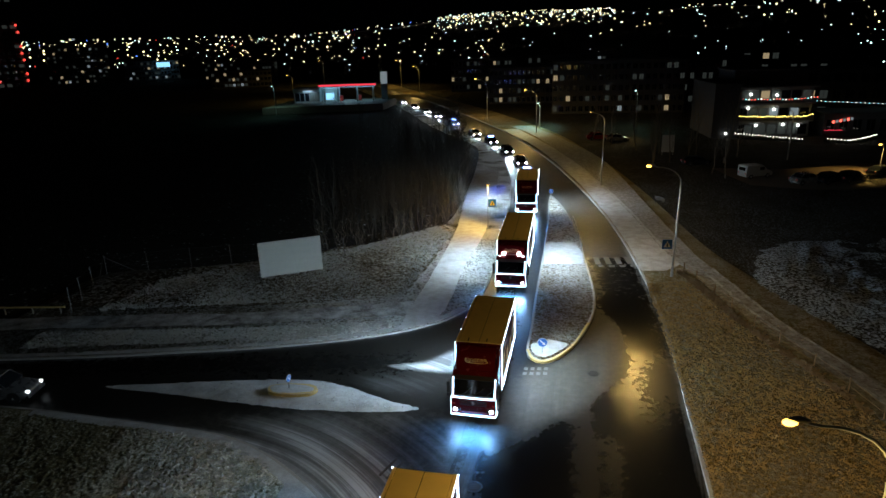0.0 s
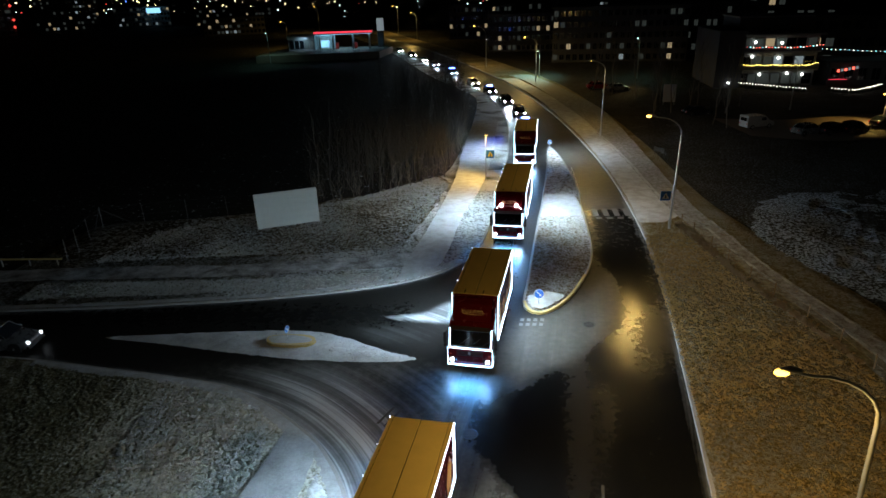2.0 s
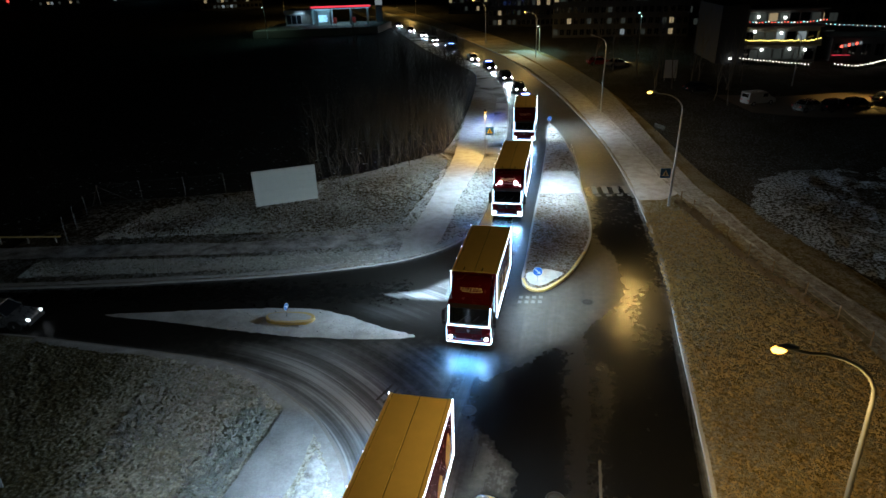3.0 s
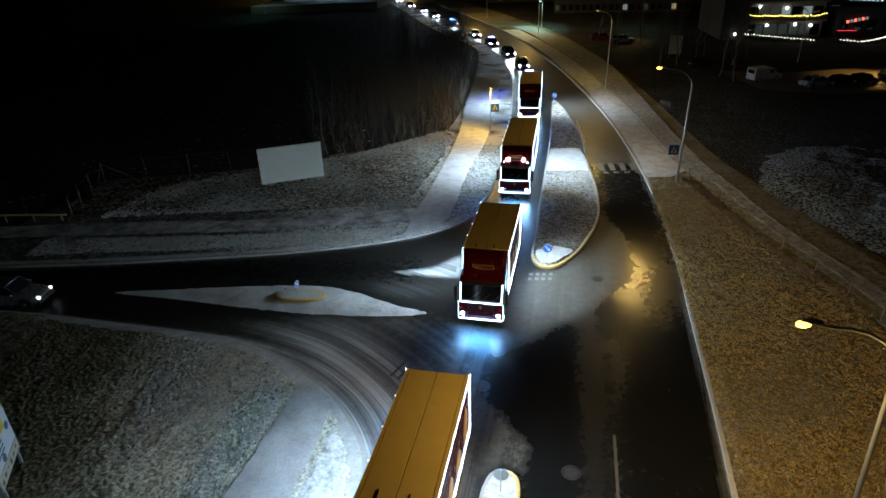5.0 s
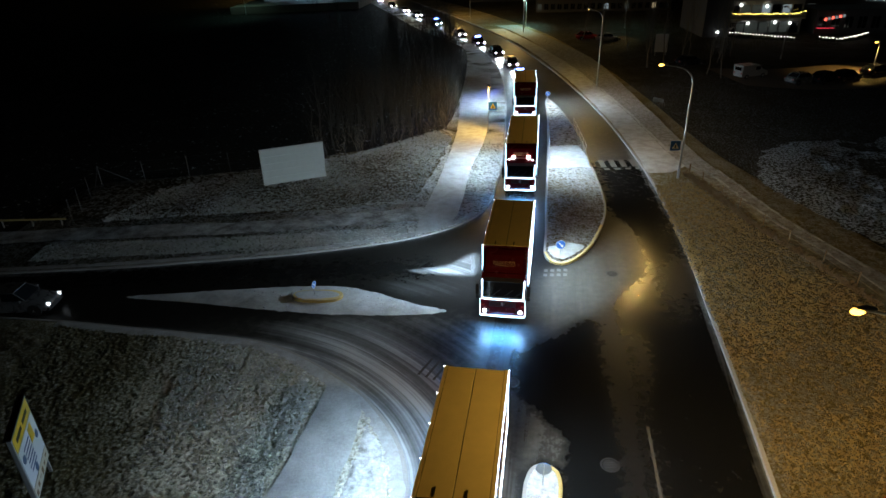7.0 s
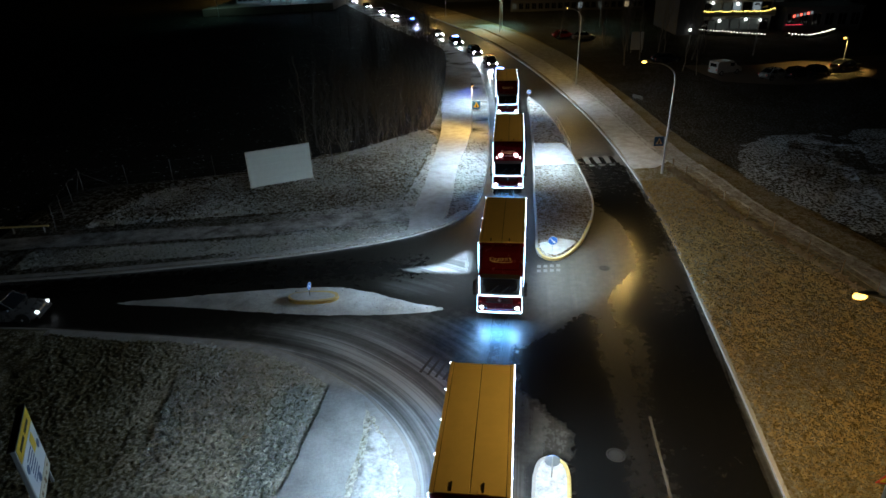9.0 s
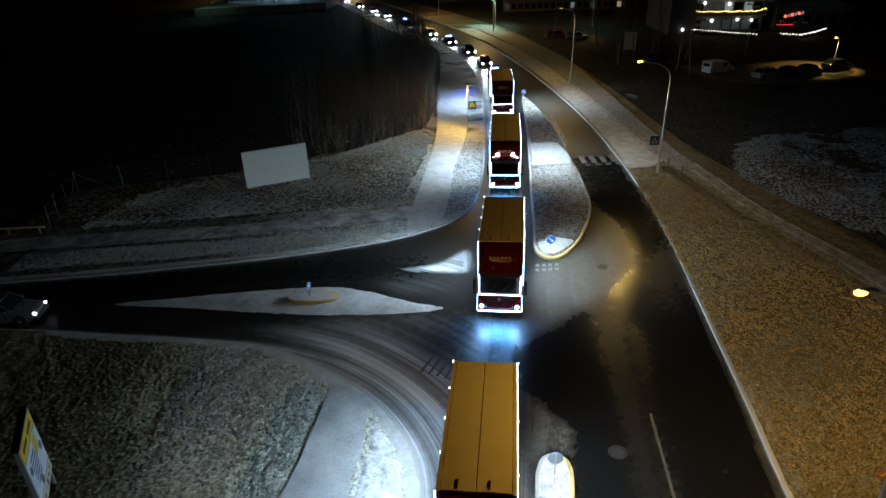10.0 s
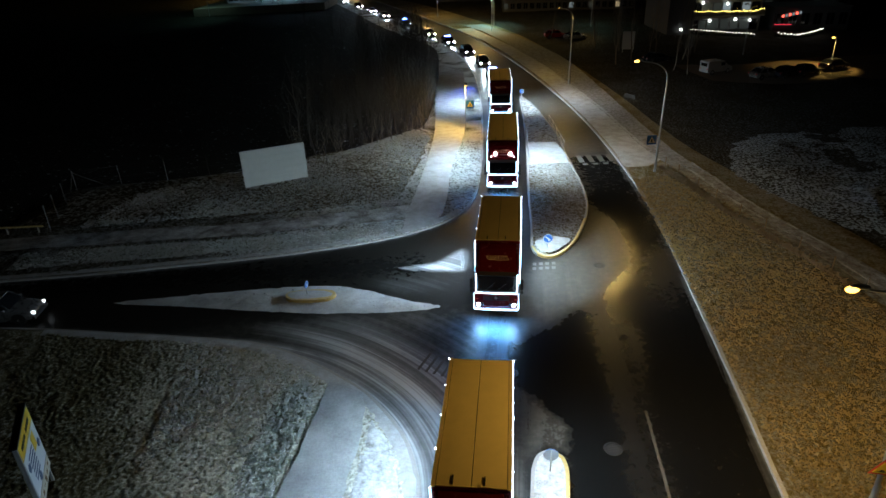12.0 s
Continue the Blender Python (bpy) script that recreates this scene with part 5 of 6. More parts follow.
def bar(cx, cy, length, width, heading):
    c, s = math.cos(radians(heading)), math.sin(radians(heading))
    return [(cx + u * c - v * s, cy + u * s + v * c) for u, v in ((-width / 2, -length / 2), (width / 2, -length / 2), (width / 2, length / 2), (-width / 2, length / 2))]


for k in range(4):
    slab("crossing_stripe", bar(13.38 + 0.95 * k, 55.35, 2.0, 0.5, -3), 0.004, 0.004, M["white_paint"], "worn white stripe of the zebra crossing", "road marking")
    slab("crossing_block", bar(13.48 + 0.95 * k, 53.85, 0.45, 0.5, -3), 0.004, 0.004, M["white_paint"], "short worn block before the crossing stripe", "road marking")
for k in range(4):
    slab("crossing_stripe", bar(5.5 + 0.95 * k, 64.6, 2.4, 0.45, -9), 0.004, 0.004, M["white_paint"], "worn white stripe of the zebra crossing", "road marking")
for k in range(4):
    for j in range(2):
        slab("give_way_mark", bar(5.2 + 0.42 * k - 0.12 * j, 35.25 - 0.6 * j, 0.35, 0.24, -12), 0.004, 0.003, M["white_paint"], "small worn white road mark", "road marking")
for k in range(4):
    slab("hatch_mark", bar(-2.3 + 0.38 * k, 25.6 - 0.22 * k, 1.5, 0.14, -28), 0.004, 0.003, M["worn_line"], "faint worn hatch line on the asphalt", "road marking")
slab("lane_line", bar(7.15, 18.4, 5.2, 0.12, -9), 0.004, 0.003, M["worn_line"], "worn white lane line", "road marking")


def manhole(x, y, z=0.004):
    ob = tagged(new("manhole_cover"), "round iron manhole cover set in the asphalt", "manhole cover")
    ob.location = (x, y, z)
    part("cover", cyl(bmesh.new(), (0, 0, 0), (0, 0, 1), 0.31, 0.012, 24), M["rubber"], ob)
    bm = bmesh.new()
    for r0, r1 in ((0.33, 0.40),):
        n = 28
        vs = [[bm.verts.new((r * math.cos(2 * math.pi * k / n), r * math.sin(2 * math.pi * k / n), 0.008)) for k in range(n)] for r in (r0, r1)]
        for k in range(n):
            bm.faces.new((vs[0][k], vs[1][k], vs[1][(k + 1) % n], vs[0][(k + 1) % n]))
    part("ring", bm, M["black"], ob)
    for k in range(3):
        part("rib", box(bmesh.new(), -0.2, 0.2, -0.13 + 0.12 * k, -0.09 + 0.12 * k, 0.006, 0.014), M["black"], ob)
    return ob


manhole(1.9, 24.2)
manhole(5.4, 18.8)
manhole(9.3, 34.6)

strip("refuge_paving", [(12.0, 60.3), (12.25, 57), (11.95, 53.8)], [(9.3, 60.3), (8.7, 57), (8.2, 53.8)], 0.25, M["path"], "paved crossing refuge under smooth snow")
strip("crossing_paving", [(16.95, 56.4), (16.75, 54.5), (16.55, 52.4), (16.75, 51.9)], [(20.3, 56.2), (20.2, 55.0), (20.35, 53.6), (18.6, 51.9)], 0.252, M["path_s"], "paved crossing landing with worn snow", seed=9.0)
strip("parking_ground", [(38, 96), (48, 94), (62, 97), (75, 97)], [(39, 84), (47, 80.5), (60, 81), (75, 80)], 0.26, M["asphalt_lot"], "bare gravel parking ground", "parking ground")


# ---------------------------------------------------------------- signs
def post(parent, x, y, z0, z1, r=0.03, mat="steel"):
    return part("post", tube(bmesh.new(), [(x, y, z0), (x, y, z1)], r, 8), M[mat], parent)


def disc_sign(x, y, z, height, radius, turn, label, front=True):
    """A round blue sign with a white slanting arrow on a short post; turn: the way its face looks, in degrees from -y."""
    ob = tagged(new("traffic_sign"), label, "traffic sign")
    ob.matrix_world = pose(x, y, z, 0, 0, turn)
    post(ob, 0, 0.03, 0, height + radius * 0.9)
    face = part("face", cyl(bmesh.new(), (0, -0.012, height), (0, 1, 0), radius, 0.02, 28), M["blue"], ob, "blue disc")
    part("back", cyl(bmesh.new(), (0, 0.006, height), (0, 1, 0), radius * 0.99, 0.012, 28), M["frame_grey"], ob, "grey back")
    bm = bmesh.new()
    n = 28
    vs = [[bm.verts.new((r * math.cos(2 * math.pi * k / n), -0.026, height + r * math.sin(2 * math.pi * k / n))) for k in range(n)] for r in (radius * 0.90, radius * 0.99)]
    for k in range(n):
        bm.faces.new((vs[0][k], vs[0][(k + 1) % n], vs[1][(k + 1) % n], vs[1][k]))
    part("rim", bm, M["white"], face)
    bm = bmesh.new()
    s = radius
    pts = [(-0.55, 0.42), (-0.42, 0.55), (0.28, -0.12), (0.44, 0.06), (0.52, -0.52), (-0.06, -0.44), (0.12, -0.28)]
    bm.faces.new([bm.verts.new((s * u, -0.028, height + s * v)) for u, v in pts])
    part("arrow", bm, M["white"], face, "white slanting arrow")
    return ob


disc_sign(6.4, 36.95, 0.13, 0.85, 0.33, -4, "round blue arrow sign on a short post")
disc_sign(2.5, 17.75, 0.13, 0.85, 0.30, 172, "round traffic sign on a short post, seen from behind")
disc_sign(11.9, 79.3, 0.13, 0.9, 0.3, 0, "round blue arrow sign on a snowy island tip")
disc_sign(-9.15, 32.5, 0.17, 0.8, 0.24, 72, "small blue-and-white sign on the oval refuge")


def crossing_plate(x, y, z, w, label, turn=0, dark=False):
    """A square blue crossing plate with a white triangle and a plain dark mark."""
    ob = tagged(new("crossing_sign"), label, "traffic sign")
    ob.matrix_world = pose(x, y, z, 0, 0, turn)
    plate = part("plate", box(bmesh.new(), -w / 2, w / 2, -0.02, 0.02, -w / 2, w / 2, 0.01), M["blue"], ob)
    bm = bmesh.new()
    bm.faces.new([bm.verts.new((u * w, -0.024, v * w)) for u, v in ((-0.36, -0.3), (0.36, -0.3), (0, 0.34))])
    part("triangle", bm, M["yellow"] if dark else M["white"], plate)
    bm = bmesh.new()
    bm.faces.new([bm.verts.new((u * w, -0.028, v * w)) for u, v in ((-0.09, -0.24), (0.1, -0.24), (0.06, 0.1), (-0.04, 0.12))])
    part("mark", bm, M["black"], plate)
    for s in (-0.35, 0.35):
        part("bracket", box(bmesh.new(), -0.04, w / 2 + 0.12 if not dark else 0.04, 0.02, 0.045, s * w - 0.02, s * w + 0.02), M["steel"], plate)
    return ob


crossing_plate(18.2, 50.72, 3.05, 0.82, "blue crossing sign clamped to the street lamp", 0)
cs = tagged(new("crossing_lamp"), "slim post with a hooded amber lamp beside the crossing", "street lamp")
cs.location = (3.5, 66.0, 0.13)
post(cs, 0, 0, 0, 5.0, 0.045)
part("hood", tube(bmesh.new(), [(0, 0, 4.95), (0, -0.15, 5.08), (0.05, -0.5, 5.1)], [0.08, 0.14, 0.10], 8), M["black"], cs)
part("lens", box(bmesh.new(), -0.07, 0.13, -0.45, -0.15, 4.96, 4.99, 0.01), M["sodium"], cs)
spot("sodium_light", (3.55, 65.7, 4.92), (-0.6, 64.6, 0), 2400, SODIUM, 164, 0.8, 0.1)
spot("beacon_light", (9.0, 91.6, 2.1), (3.0, 81.0, 0.2), 11000, (0.03, 0.10, 1.0), 24, 0.6, 0.1)
plate = crossing_plate(3.98, 65.95, 3.0, 0.85, "dark blue crossing sign with a yellow triangle", 0, True)
post(plate, -0.46, 0.05, -0.1, 0.1, 0.02)

ws = tagged(new("warning_sign"), "triangular warning sign with a red edge on the lamp post", "traffic sign")
ws.matrix_world = pose(13.84, 15.1, 2.0, 0, 0, -15)
for nm, k, yy, mt in (("edge_triangle", 1.0, -0.03, "signred"), ("inner_triangle", 0.72, -0.045, "yellow")):
    part(nm, prism(bmesh.new(), [(yy, 0), (yy + 0.012, 0), (yy + 0.012, 0.01), (yy, 0.01)], -0.01, 0.01), M[mt], ws)
    bm = bmesh.new()
    q = [(-0.42 * k, -0.28 * k), (0.42 * k, -0.28 * k), (0, 0.45 * k)]
    a = [bm.verts.new((u, yy, v)) for u, v in q]
    c = [bm.verts.new((u, yy + 0.013, v)) for u, v in q]
    bm.faces.new(a)
    bm.faces.new(c[::-1])
    for i in range(3):
        bm.faces.new((a[i], c[i], c[(i + 1) % 3], a[(i + 1) % 3]))
    part("face_plate", bm, M[mt], ws)

bm = bmesh.new()
hump = [(-0.16, -0.12)] + [(-0.11 + 0.22 * k / 8, -0.12 + 0.09 * math.sin(math.pi * k / 8)) for k in range(9)] + [(0.16, -0.12), (0.16, -0.15), (-0.16, -0.15)]
bm.faces.new([bm.verts.new((u, -0.049, v)) for u, v in hump])
part("hump_mark", bm, M["black"], ws, "black hump symbol")

# blank white board on the verge
bb = tagged(new("billboard"), "large blank white board of ribbed panels standing on the verge", "billboard")
bb.matrix_world = pose(-14.4, 52.05, 0.15, 0, 0, 22.0)
for k in range(5):
    z = 0.22 + 0.62 * k
    part("panel", box(bmesh.new(), -2.66, 2.66, -0.04, 0.04, z, z + 0.608, 0.012), M["white"], bb)
part("frame", box(box(box(bmesh.new(), -2.74, -2.67, -0.05, 0.06, 0.2, 3.36, 0.01), 2.67, 2.74, -0.05, 0.06, 0.2, 3.36, 0.01), -2.74, 2.74, -0.05, 0.06, 3.33, 3.40, 0.01), M["white"], bb)
for x in (-1.9, 1.9):
    part("foot", box(bmesh.new(), x - 0.45, x + 0.45, -0.2, 0.5, -0.1, 0.2, 0.03), M["kerb"], bb)
    part("strut", tube(bmesh.new(), [(x, 0.08, 2.6), (x, 0.45, 0.1)], 0.05, 6), M["steel"], bb)

# information board by the path
ib = tagged(new("information_board"), "framed information board with yellow and white panels on the grass", "sign board")
ib.matrix_world = pose(-17.15, 17.98, 0.13, 0, 0, 112.2)
fr = part("frame", box(bmesh.new(), -1.35, 1.35, 0.0, 0.16, 0.7, 3.8, 0.02), M["frame_grey"], ib, "grey metal frame")
part("top_cap", box(bmesh.new(), -1.36, 1.36, -0.02, 0.24, 3.8, 3.86, 0.01), M["black"], ib)
part("header_panel", box(bmesh.new(), -1.27, 1.27, -0.012, 0.0, 3.12, 3.74), M["yellow"], fr, "yellow header panel")
part("text_panel", box(bmesh.new(), -1.27, 1.27, -0.012, 0.0, 1.32, 3.08), M["paper"], fr, "white text panel")
part("map_panel", box(bmesh.new(), -1.27, 1.27, -0.012, 0.0, 0.78, 1.28), M["map"], fr, "pale map panel")
part("yellow_box", box(bmesh.new(), 0.25, 0.75, -0.02, -0.012, 2.3, 2.95), M["yellow"], fr)
for k in range(6):
    part("text_bar", box(bmesh.new(), -0.75 + 0.05 * (k % 2), 0.15, -0.018, -0.012, 2.7 - 0.2 * k, 2.78 - 0.2 * k), M["inkblue"], fr)
for x0, x1, z0, z1 in ((-0.95, -0.1, 3.35, 3.52), (0.1, 0.9, 3.35, 3.52)):
    part("heading_bar", box(bmesh.new(), x0, x1, -0.018, -0.012, z0, z1), M["black"], fr)
for x, z in ((-0.95, 2.55), (0.95, 2.2), (-0.2, 1.5)):
    part("emblem", cyl(bmesh.new(), (x, -0.016, z), (0, 1, 0), 0.18, 0.008, 16), M["inkblue"], fr)
for k in range(6):
    part("map_patch", box(bmesh.new(), -1.15 + 0.4 * k, -0.95 + 0.4 * k, -0.018, -0.012, 0.85 + 0.08 * (k % 3), 1.05 + 0.06 * (k % 2)), M["wood"], fr)
for x in (-1.1, 1.1):
    part("leg", box(bmesh.new(), x - 0.06, x + 0.06, 0.03, 0.13, -0.2, 0.72, 0.01), M["frame_grey"], ib)


# ---------------------------------------------------------------- fences, rails, bench
def fence_line(name, pts, height, rails, mat, label, post_r=0.05, wire=0.012, category="fence", lean=0.04):
    """Posts at the points with rails or wires between them."""
    ob = tagged(new(name), label, category)
    rng = random.Random(len(pts) * 7 + int(height * 10))
    tops = []
    for x, y, z in pts:
        dx, dy = rng.uniform(-lean, lean), rng.uniform(-lean, lean)
        part("post", tube(bmesh.new(), [(x, y, z - 0.2), (x + dx, y + dy, z + height)], post_r, 6), M[mat], ob)
        tops.append((x, y, z, dx, dy))
    for f in rails:
        for a, b in zip(tops, tops[1:]):
            p = [(q[0] + q[3] * f, q[1] + q[4] * f, q[2] + height * f) for q in (a, b)]
            mid = tuple((u + v) / 2 - (0.02 if i == 2 else 0) for i, (u, v) in enumerate(zip(*p)))
            part("rail", tube(bmesh.new(), [p[0], mid, p[1]], wire, 5), M[mat], ob)
    return ob


fence_line("post_fence", [(20.1, 51.6, 0.15), (20.5, 49.6, 0.15), (20.85, 46.5, 0.15), (21.15, 43.8, 0.15), (21.5, 40.7, 0.15), (22.0, 38.0, 0.15), (22.7, 35.0, 0.15), (23.2, 32.2, 0.15), (23.5, 29.4, 0.15), (23.8, 26.4, 0.15)],
           0.95, (0.85, 0.45), "wood", "low wire fence on dark wooden posts beside the path", 0.045, 0.012)
fence_line("mesh_fence", [(-30.2, 44.4, 0.15), (-30.6, 46.5, 0.15), (-31.1, 49.1, 0.15), (-31.65, 52.1, 0.15), (-28.2, 53.1, 0.15), (-24.6, 54.1, 0.15), (-21.0, 54.8, 0.15), (-10.5, 56.5, 0.15)],
           2.1, (0.96, 0.5, 0.08), "darkwall", "tall thin steel fence with bare wires", 0.03, 0.008, lean=0.08)
for a, b in (((-31.65, 52.1, 2.1), (-29.0, 52.9, 0.3)), ((-31.65, 52.1, 2.1), (-31.0, 49.4, 0.3))):
    part("brace", tube(bmesh.new(), [a, b], 0.025, 6), M["darkwall"], bpy.data.objects["mesh_fence"])
barrier = tagged(new("barrier_rail"), "low yellow barrier rail across the path", "barrier")
part("rail", box(bmesh.new(), -36.0, -30.4, 43.95, 44.07, 0.66, 0.80, 0.03), M["kerb_yellow"], barrier)
for x in (-35.5, -33.2, -30.9):
    part("post", box(bmesh.new(), x - 0.05, x + 0.05, 44.07, 44.15, 0.0, 0.78, 0.01), M["steel"], barrier)
fence_line("guard_rail", [(9.75, 63.4, 0.15), (9.35, 61.2, 0.15), (9.0, 58.9, 0.15), (8.65, 56.6, 0.15), (8.3, 54.3, 0.15)], 1.0, (1.0, 0.5), "steel", "steel pedestrian guard rail on the island", 0.025, 0.02, "guard rail", 0.01)
fence_line("guard_rail", [(12.85, 67.0, 0.15), (12.75, 64.6, 0.15), (12.6, 62.2, 0.15), (12.45, 59.8, 0.15), (12.3, 57.6, 0.15)], 1.0, (1.0, 0.5), "steel", "steel pedestrian guard rail on the island", 0.025, 0.02, "guard rail", 0.01)
bench = tagged(new("bench"), "small wooden bench with snow on its seat beside the path", "bench")
bench.matrix_world = pose(24.7, 75.0, 0.2, 0, 0, 118)
for k in range(3):
    part("seat_slat", box(bmesh.new(), -0.85, 0.85, -0.2 + 0.15 * k, -0.08 + 0.15 * k, 0.42, 0.46, 0.01), M["bark"], bench)
    part("back_slat", box(bmesh.new(), -0.85, 0.85, 0.26, 0.30, 0.55 + 0.14 * k, 0.66 + 0.14 * k, 0.01), M["bark"], bench)
for x in (-0.7, 0.7):
    bm = box(bmesh.new(), x - 0.04, x + 0.04, -0.2, 0.3, 0.36, 0.42, 0.01)
    box(bm, x - 0.04, x + 0.04, -0.18, -0.1, 0, 0.38)
    box(bm, x - 0.04, x + 0.04, 0.22, 0.30, 0, 0.95)
    part("leg_frame", bm, M["bark"], bench)
nb = tagged(new("notice_board"), "pale upright panel standing under the bare trees", "sign board")
nb.matrix_world = pose(35.0, 108, 0.2, 0, 0, -12)
part("panel", box(bmesh.new(), -1.0, 1.0, -0.05, 0.05, 0.5, 3.4, 0.02), M["white"], nb)
for x in (-0.85, 0.85):
    part("leg", box(bmesh.new(), x - 0.05, x + 0.05, -0.04, 0.04, -0.2, 0.5), M["steel"], nb)


# ---------------------------------------------------------------- parked vehicles
for x, y, turn, paint, vn, lab in (
        (43.6, 89.4, 108, "carwhite", True, "small white van parked on the gravel ground"),
        (48.4, 84.9, 108, "carsilver", False, "silver car parked on the gravel ground"),
        (51.6, 85.2, 112, "cardark", False, "dark car parked on the gravel ground"),
        (54.6, 85.8, 112, "cardark", False, "dark car parked beside another on gravel"),
        (60.5, 88.8, 110, "cardark", False, "dark car parked at the end of the row"),
        (29.0, 127.5, 95, "carred", False, "dull red car parked under the trees"),
        (32.2, 124.5, 95, "carsilver", False, "grey car parked under the trees"),
        (39.0, 99.5, 100, "cardark", False, "dark car parked behind the bare trees")):
    v = car(M[paint], False, vn, False, lab, "van" if vn else "car", "parked vehicles")
    v.matrix_world = pose(x, y, 0.3 if y < 97 and x > 40 else 0.14, 0, 0, turn)
# added spot with no lantern of its own, for amber light on these cars
spot("sodium_light", (33.5, 128.0, 4.5), (31.0, 126.0, 0), 500, SODIUM, 120, 0.7, 0.2)


# ---------------------------------------------------------------- bare trees
def bare_tree(seed, height, spread, upright, bark="bark"):
    """A leafless tree: a tapered trunk, and limbs that fork into fine twigs."""
    rng = random.Random(seed)
    trunk, limbs = bmesh.new(), bmesh.new()
    pts, rad = [], []
    x = y = 0.0
    lean = (rng.uniform(-1.0, 1.0), rng.uniform(-1.0, 1.0))
    for k in range(9):
        f = k / 8
        pts.append((x + lean[0] * f + rng.uniform(-0.16, 0.16), y + lean[1] * f + rng.uniform(-0.16, 0.16), height * f - (0.2 if k == 0 else 0)))
        rad.append(max(0.012, height * 0.0068 * (1 - f) ** 1.1 + 0.006))
    tube(trunk, pts, rad, 6)

    def grow(p, d, length, r, depth):
        p, d = Vector(p), Vector(d).normalized()
        line, rr = [p], [r]
        for k in range(3):
            d = (d + Vector((rng.uniform(-0.22, 0.22), rng.uniform(-0.22, 0.22), rng.uniform(0.0, 0.26)))).normalized()
            line.append(line[-1] + d * length / 3)
            rr.append(r * (1 - 0.28 * (k + 1)))
        tube(limbs, line, rr, 3, False)
        if depth:
            for k in range(3 if depth > 1 else 2):
                q = line[1 + k % 3]
                side = Vector((rng.uniform(-1, 1), rng.uniform(-1, 1), rng.uniform(0.1, 0.9)))
                grow(q, d * 0.8 + side * 0.8, length * rng.uniform(0.45, 0.65), r * 0.55, depth - 1)

    for k in range(14):
        f = 0.10 + 0.84 * k / 14
        base = Vector(pts[int(f * 8)]).lerp(Vector(pts[min(8, int(f * 8) + 1)]), f * 8 % 1)
        a = 2.4 * k + rng.uniform(-0.5, 0.5)
        grow(base, (math.cos(a) * spread, math.sin(a) * spread, upright), height * 0.30 * (1.1 - 0.65 * f), height * 0.0036 * (1.15 - f), 2)
    ob = tagged(new("bare_tree"), "leafless birch with thin trunk and fine twigs, coloured dark for shade", "tree", "bare trees")
    part("trunk", trunk, M[bark], ob, smooth=True)
    part("crown", limbs, M[bark], ob)
    return ob


kinds = [bare_tree(11, 8.2, 0.6, 0.8), bare_tree(12, 7.0, 0.8, 0.7), bare_tree(13, 9.4, 0.5, 0.95), bare_tree(14, 6.0, 0.9, 0.7), bare_tree(15, 8.8, 0.65, 0.85)]
wood_edge = spline([(-1.5, 118), (0.6, 99.8), (0.3, 81), (-1.3, 68), (-6.2, 62), (-11.8, 60.0), (-14.5, 61)], 0.6)
rng = random.Random(41)
spots = []
for i, (x, y) in enumerate(wood_edge[::2]):
    for depth in (0.6, 2.0, 3.8, 6.0, 9.0):
        if depth > 1 and rng.random() < 0.15 + 0.03 * depth:
            continue
        j = min(i * 2 + 1, len(wood_edge) - 1)
        d = wood_edge[j] - wood_edge[max(j - 2, 0)]
        d = d / (np.hypot(*d) + 1e-9)
        nx, ny = d[1], -d[0]
        if nx > 0 and ny < 0.5:
            nx, ny = -nx, -ny
        spots.append((x + nx * depth + rng.uniform(-0.7, 0.7), y + ny * depth + rng.uniform(-0.7, 0.7)))
first = set()
for x, y in spots:
    k = rng.randrange(5)
    s = rng.uniform(0.75, 1.15)
    m = pose(x, y, 0.15, rng.uniform(-3, 3), rng.uniform(-3, 3), rng.uniform(0, 360)) @ Matrix.Scale(s, 4)
    if k not in first:
        first.add(k)
        kinds[k].matrix_world = m
    else:
        t = copy_thing(kinds[k], pose(0, 0, 0))
        t.matrix_basis = m
shrub = bare_tree(21, 2.6, 1.1, 0.8, "twig")
tagged(shrub, "leafless shrub of thin pale stems at the wood's edge", "shrub", "shrubs along the wood")
shrub.name = "bare_shrub"
shrub.matrix_world = pose(-1.0, 70.5, 0.15)
for i, (x, y) in enumerate(wood_edge[::2]):
    for k in range(2):
        t = copy_thing(shrub, pose(0, 0, 0))
        t.matrix_basis = pose(x + rng.uniform(-0.8, 0.5), y + rng.uniform(-0.6, 0.9), 0.13, rng.uniform(-12, 12), rng.uniform(-12, 12), rng.uniform(0, 360)) @ Matrix.Scale(rng.uniform(0.6, 1.3), 4)
tall = [(31.2, 113.5), (31.8, 104.5), (33.7, 101.8), (36.3, 101.2), (36.9, 92.4), (37.5, 89.2), (28.3, 120.5), (39.2, 105.8), (25.5, 126), (34, 110), (41.5, 100.5), (46, 106), (30.0, 98.5)]
pale = [bare_tree(31, 9.4, 0.40, 1.1, "twig"), bare_tree(32, 8.8, 0.5, 1.0, "twig")]
for i, (x, y) in enumerate(tall):
    t = pale[i] if i < 2 else copy_thing(pale[i % 2], pose(0, 0, 0))
    t.matrix_basis = pose(x, y, 0.15, rng.uniform(-2, 2), rng.uniform(-2, 2), rng.uniform(0, 360)) @ Matrix.Scale(rng.uniform(1.15, 1.6), 4)
    tagged(t, "tall leafless tree standing by the parking ground", group="bare trees by the parking ground")
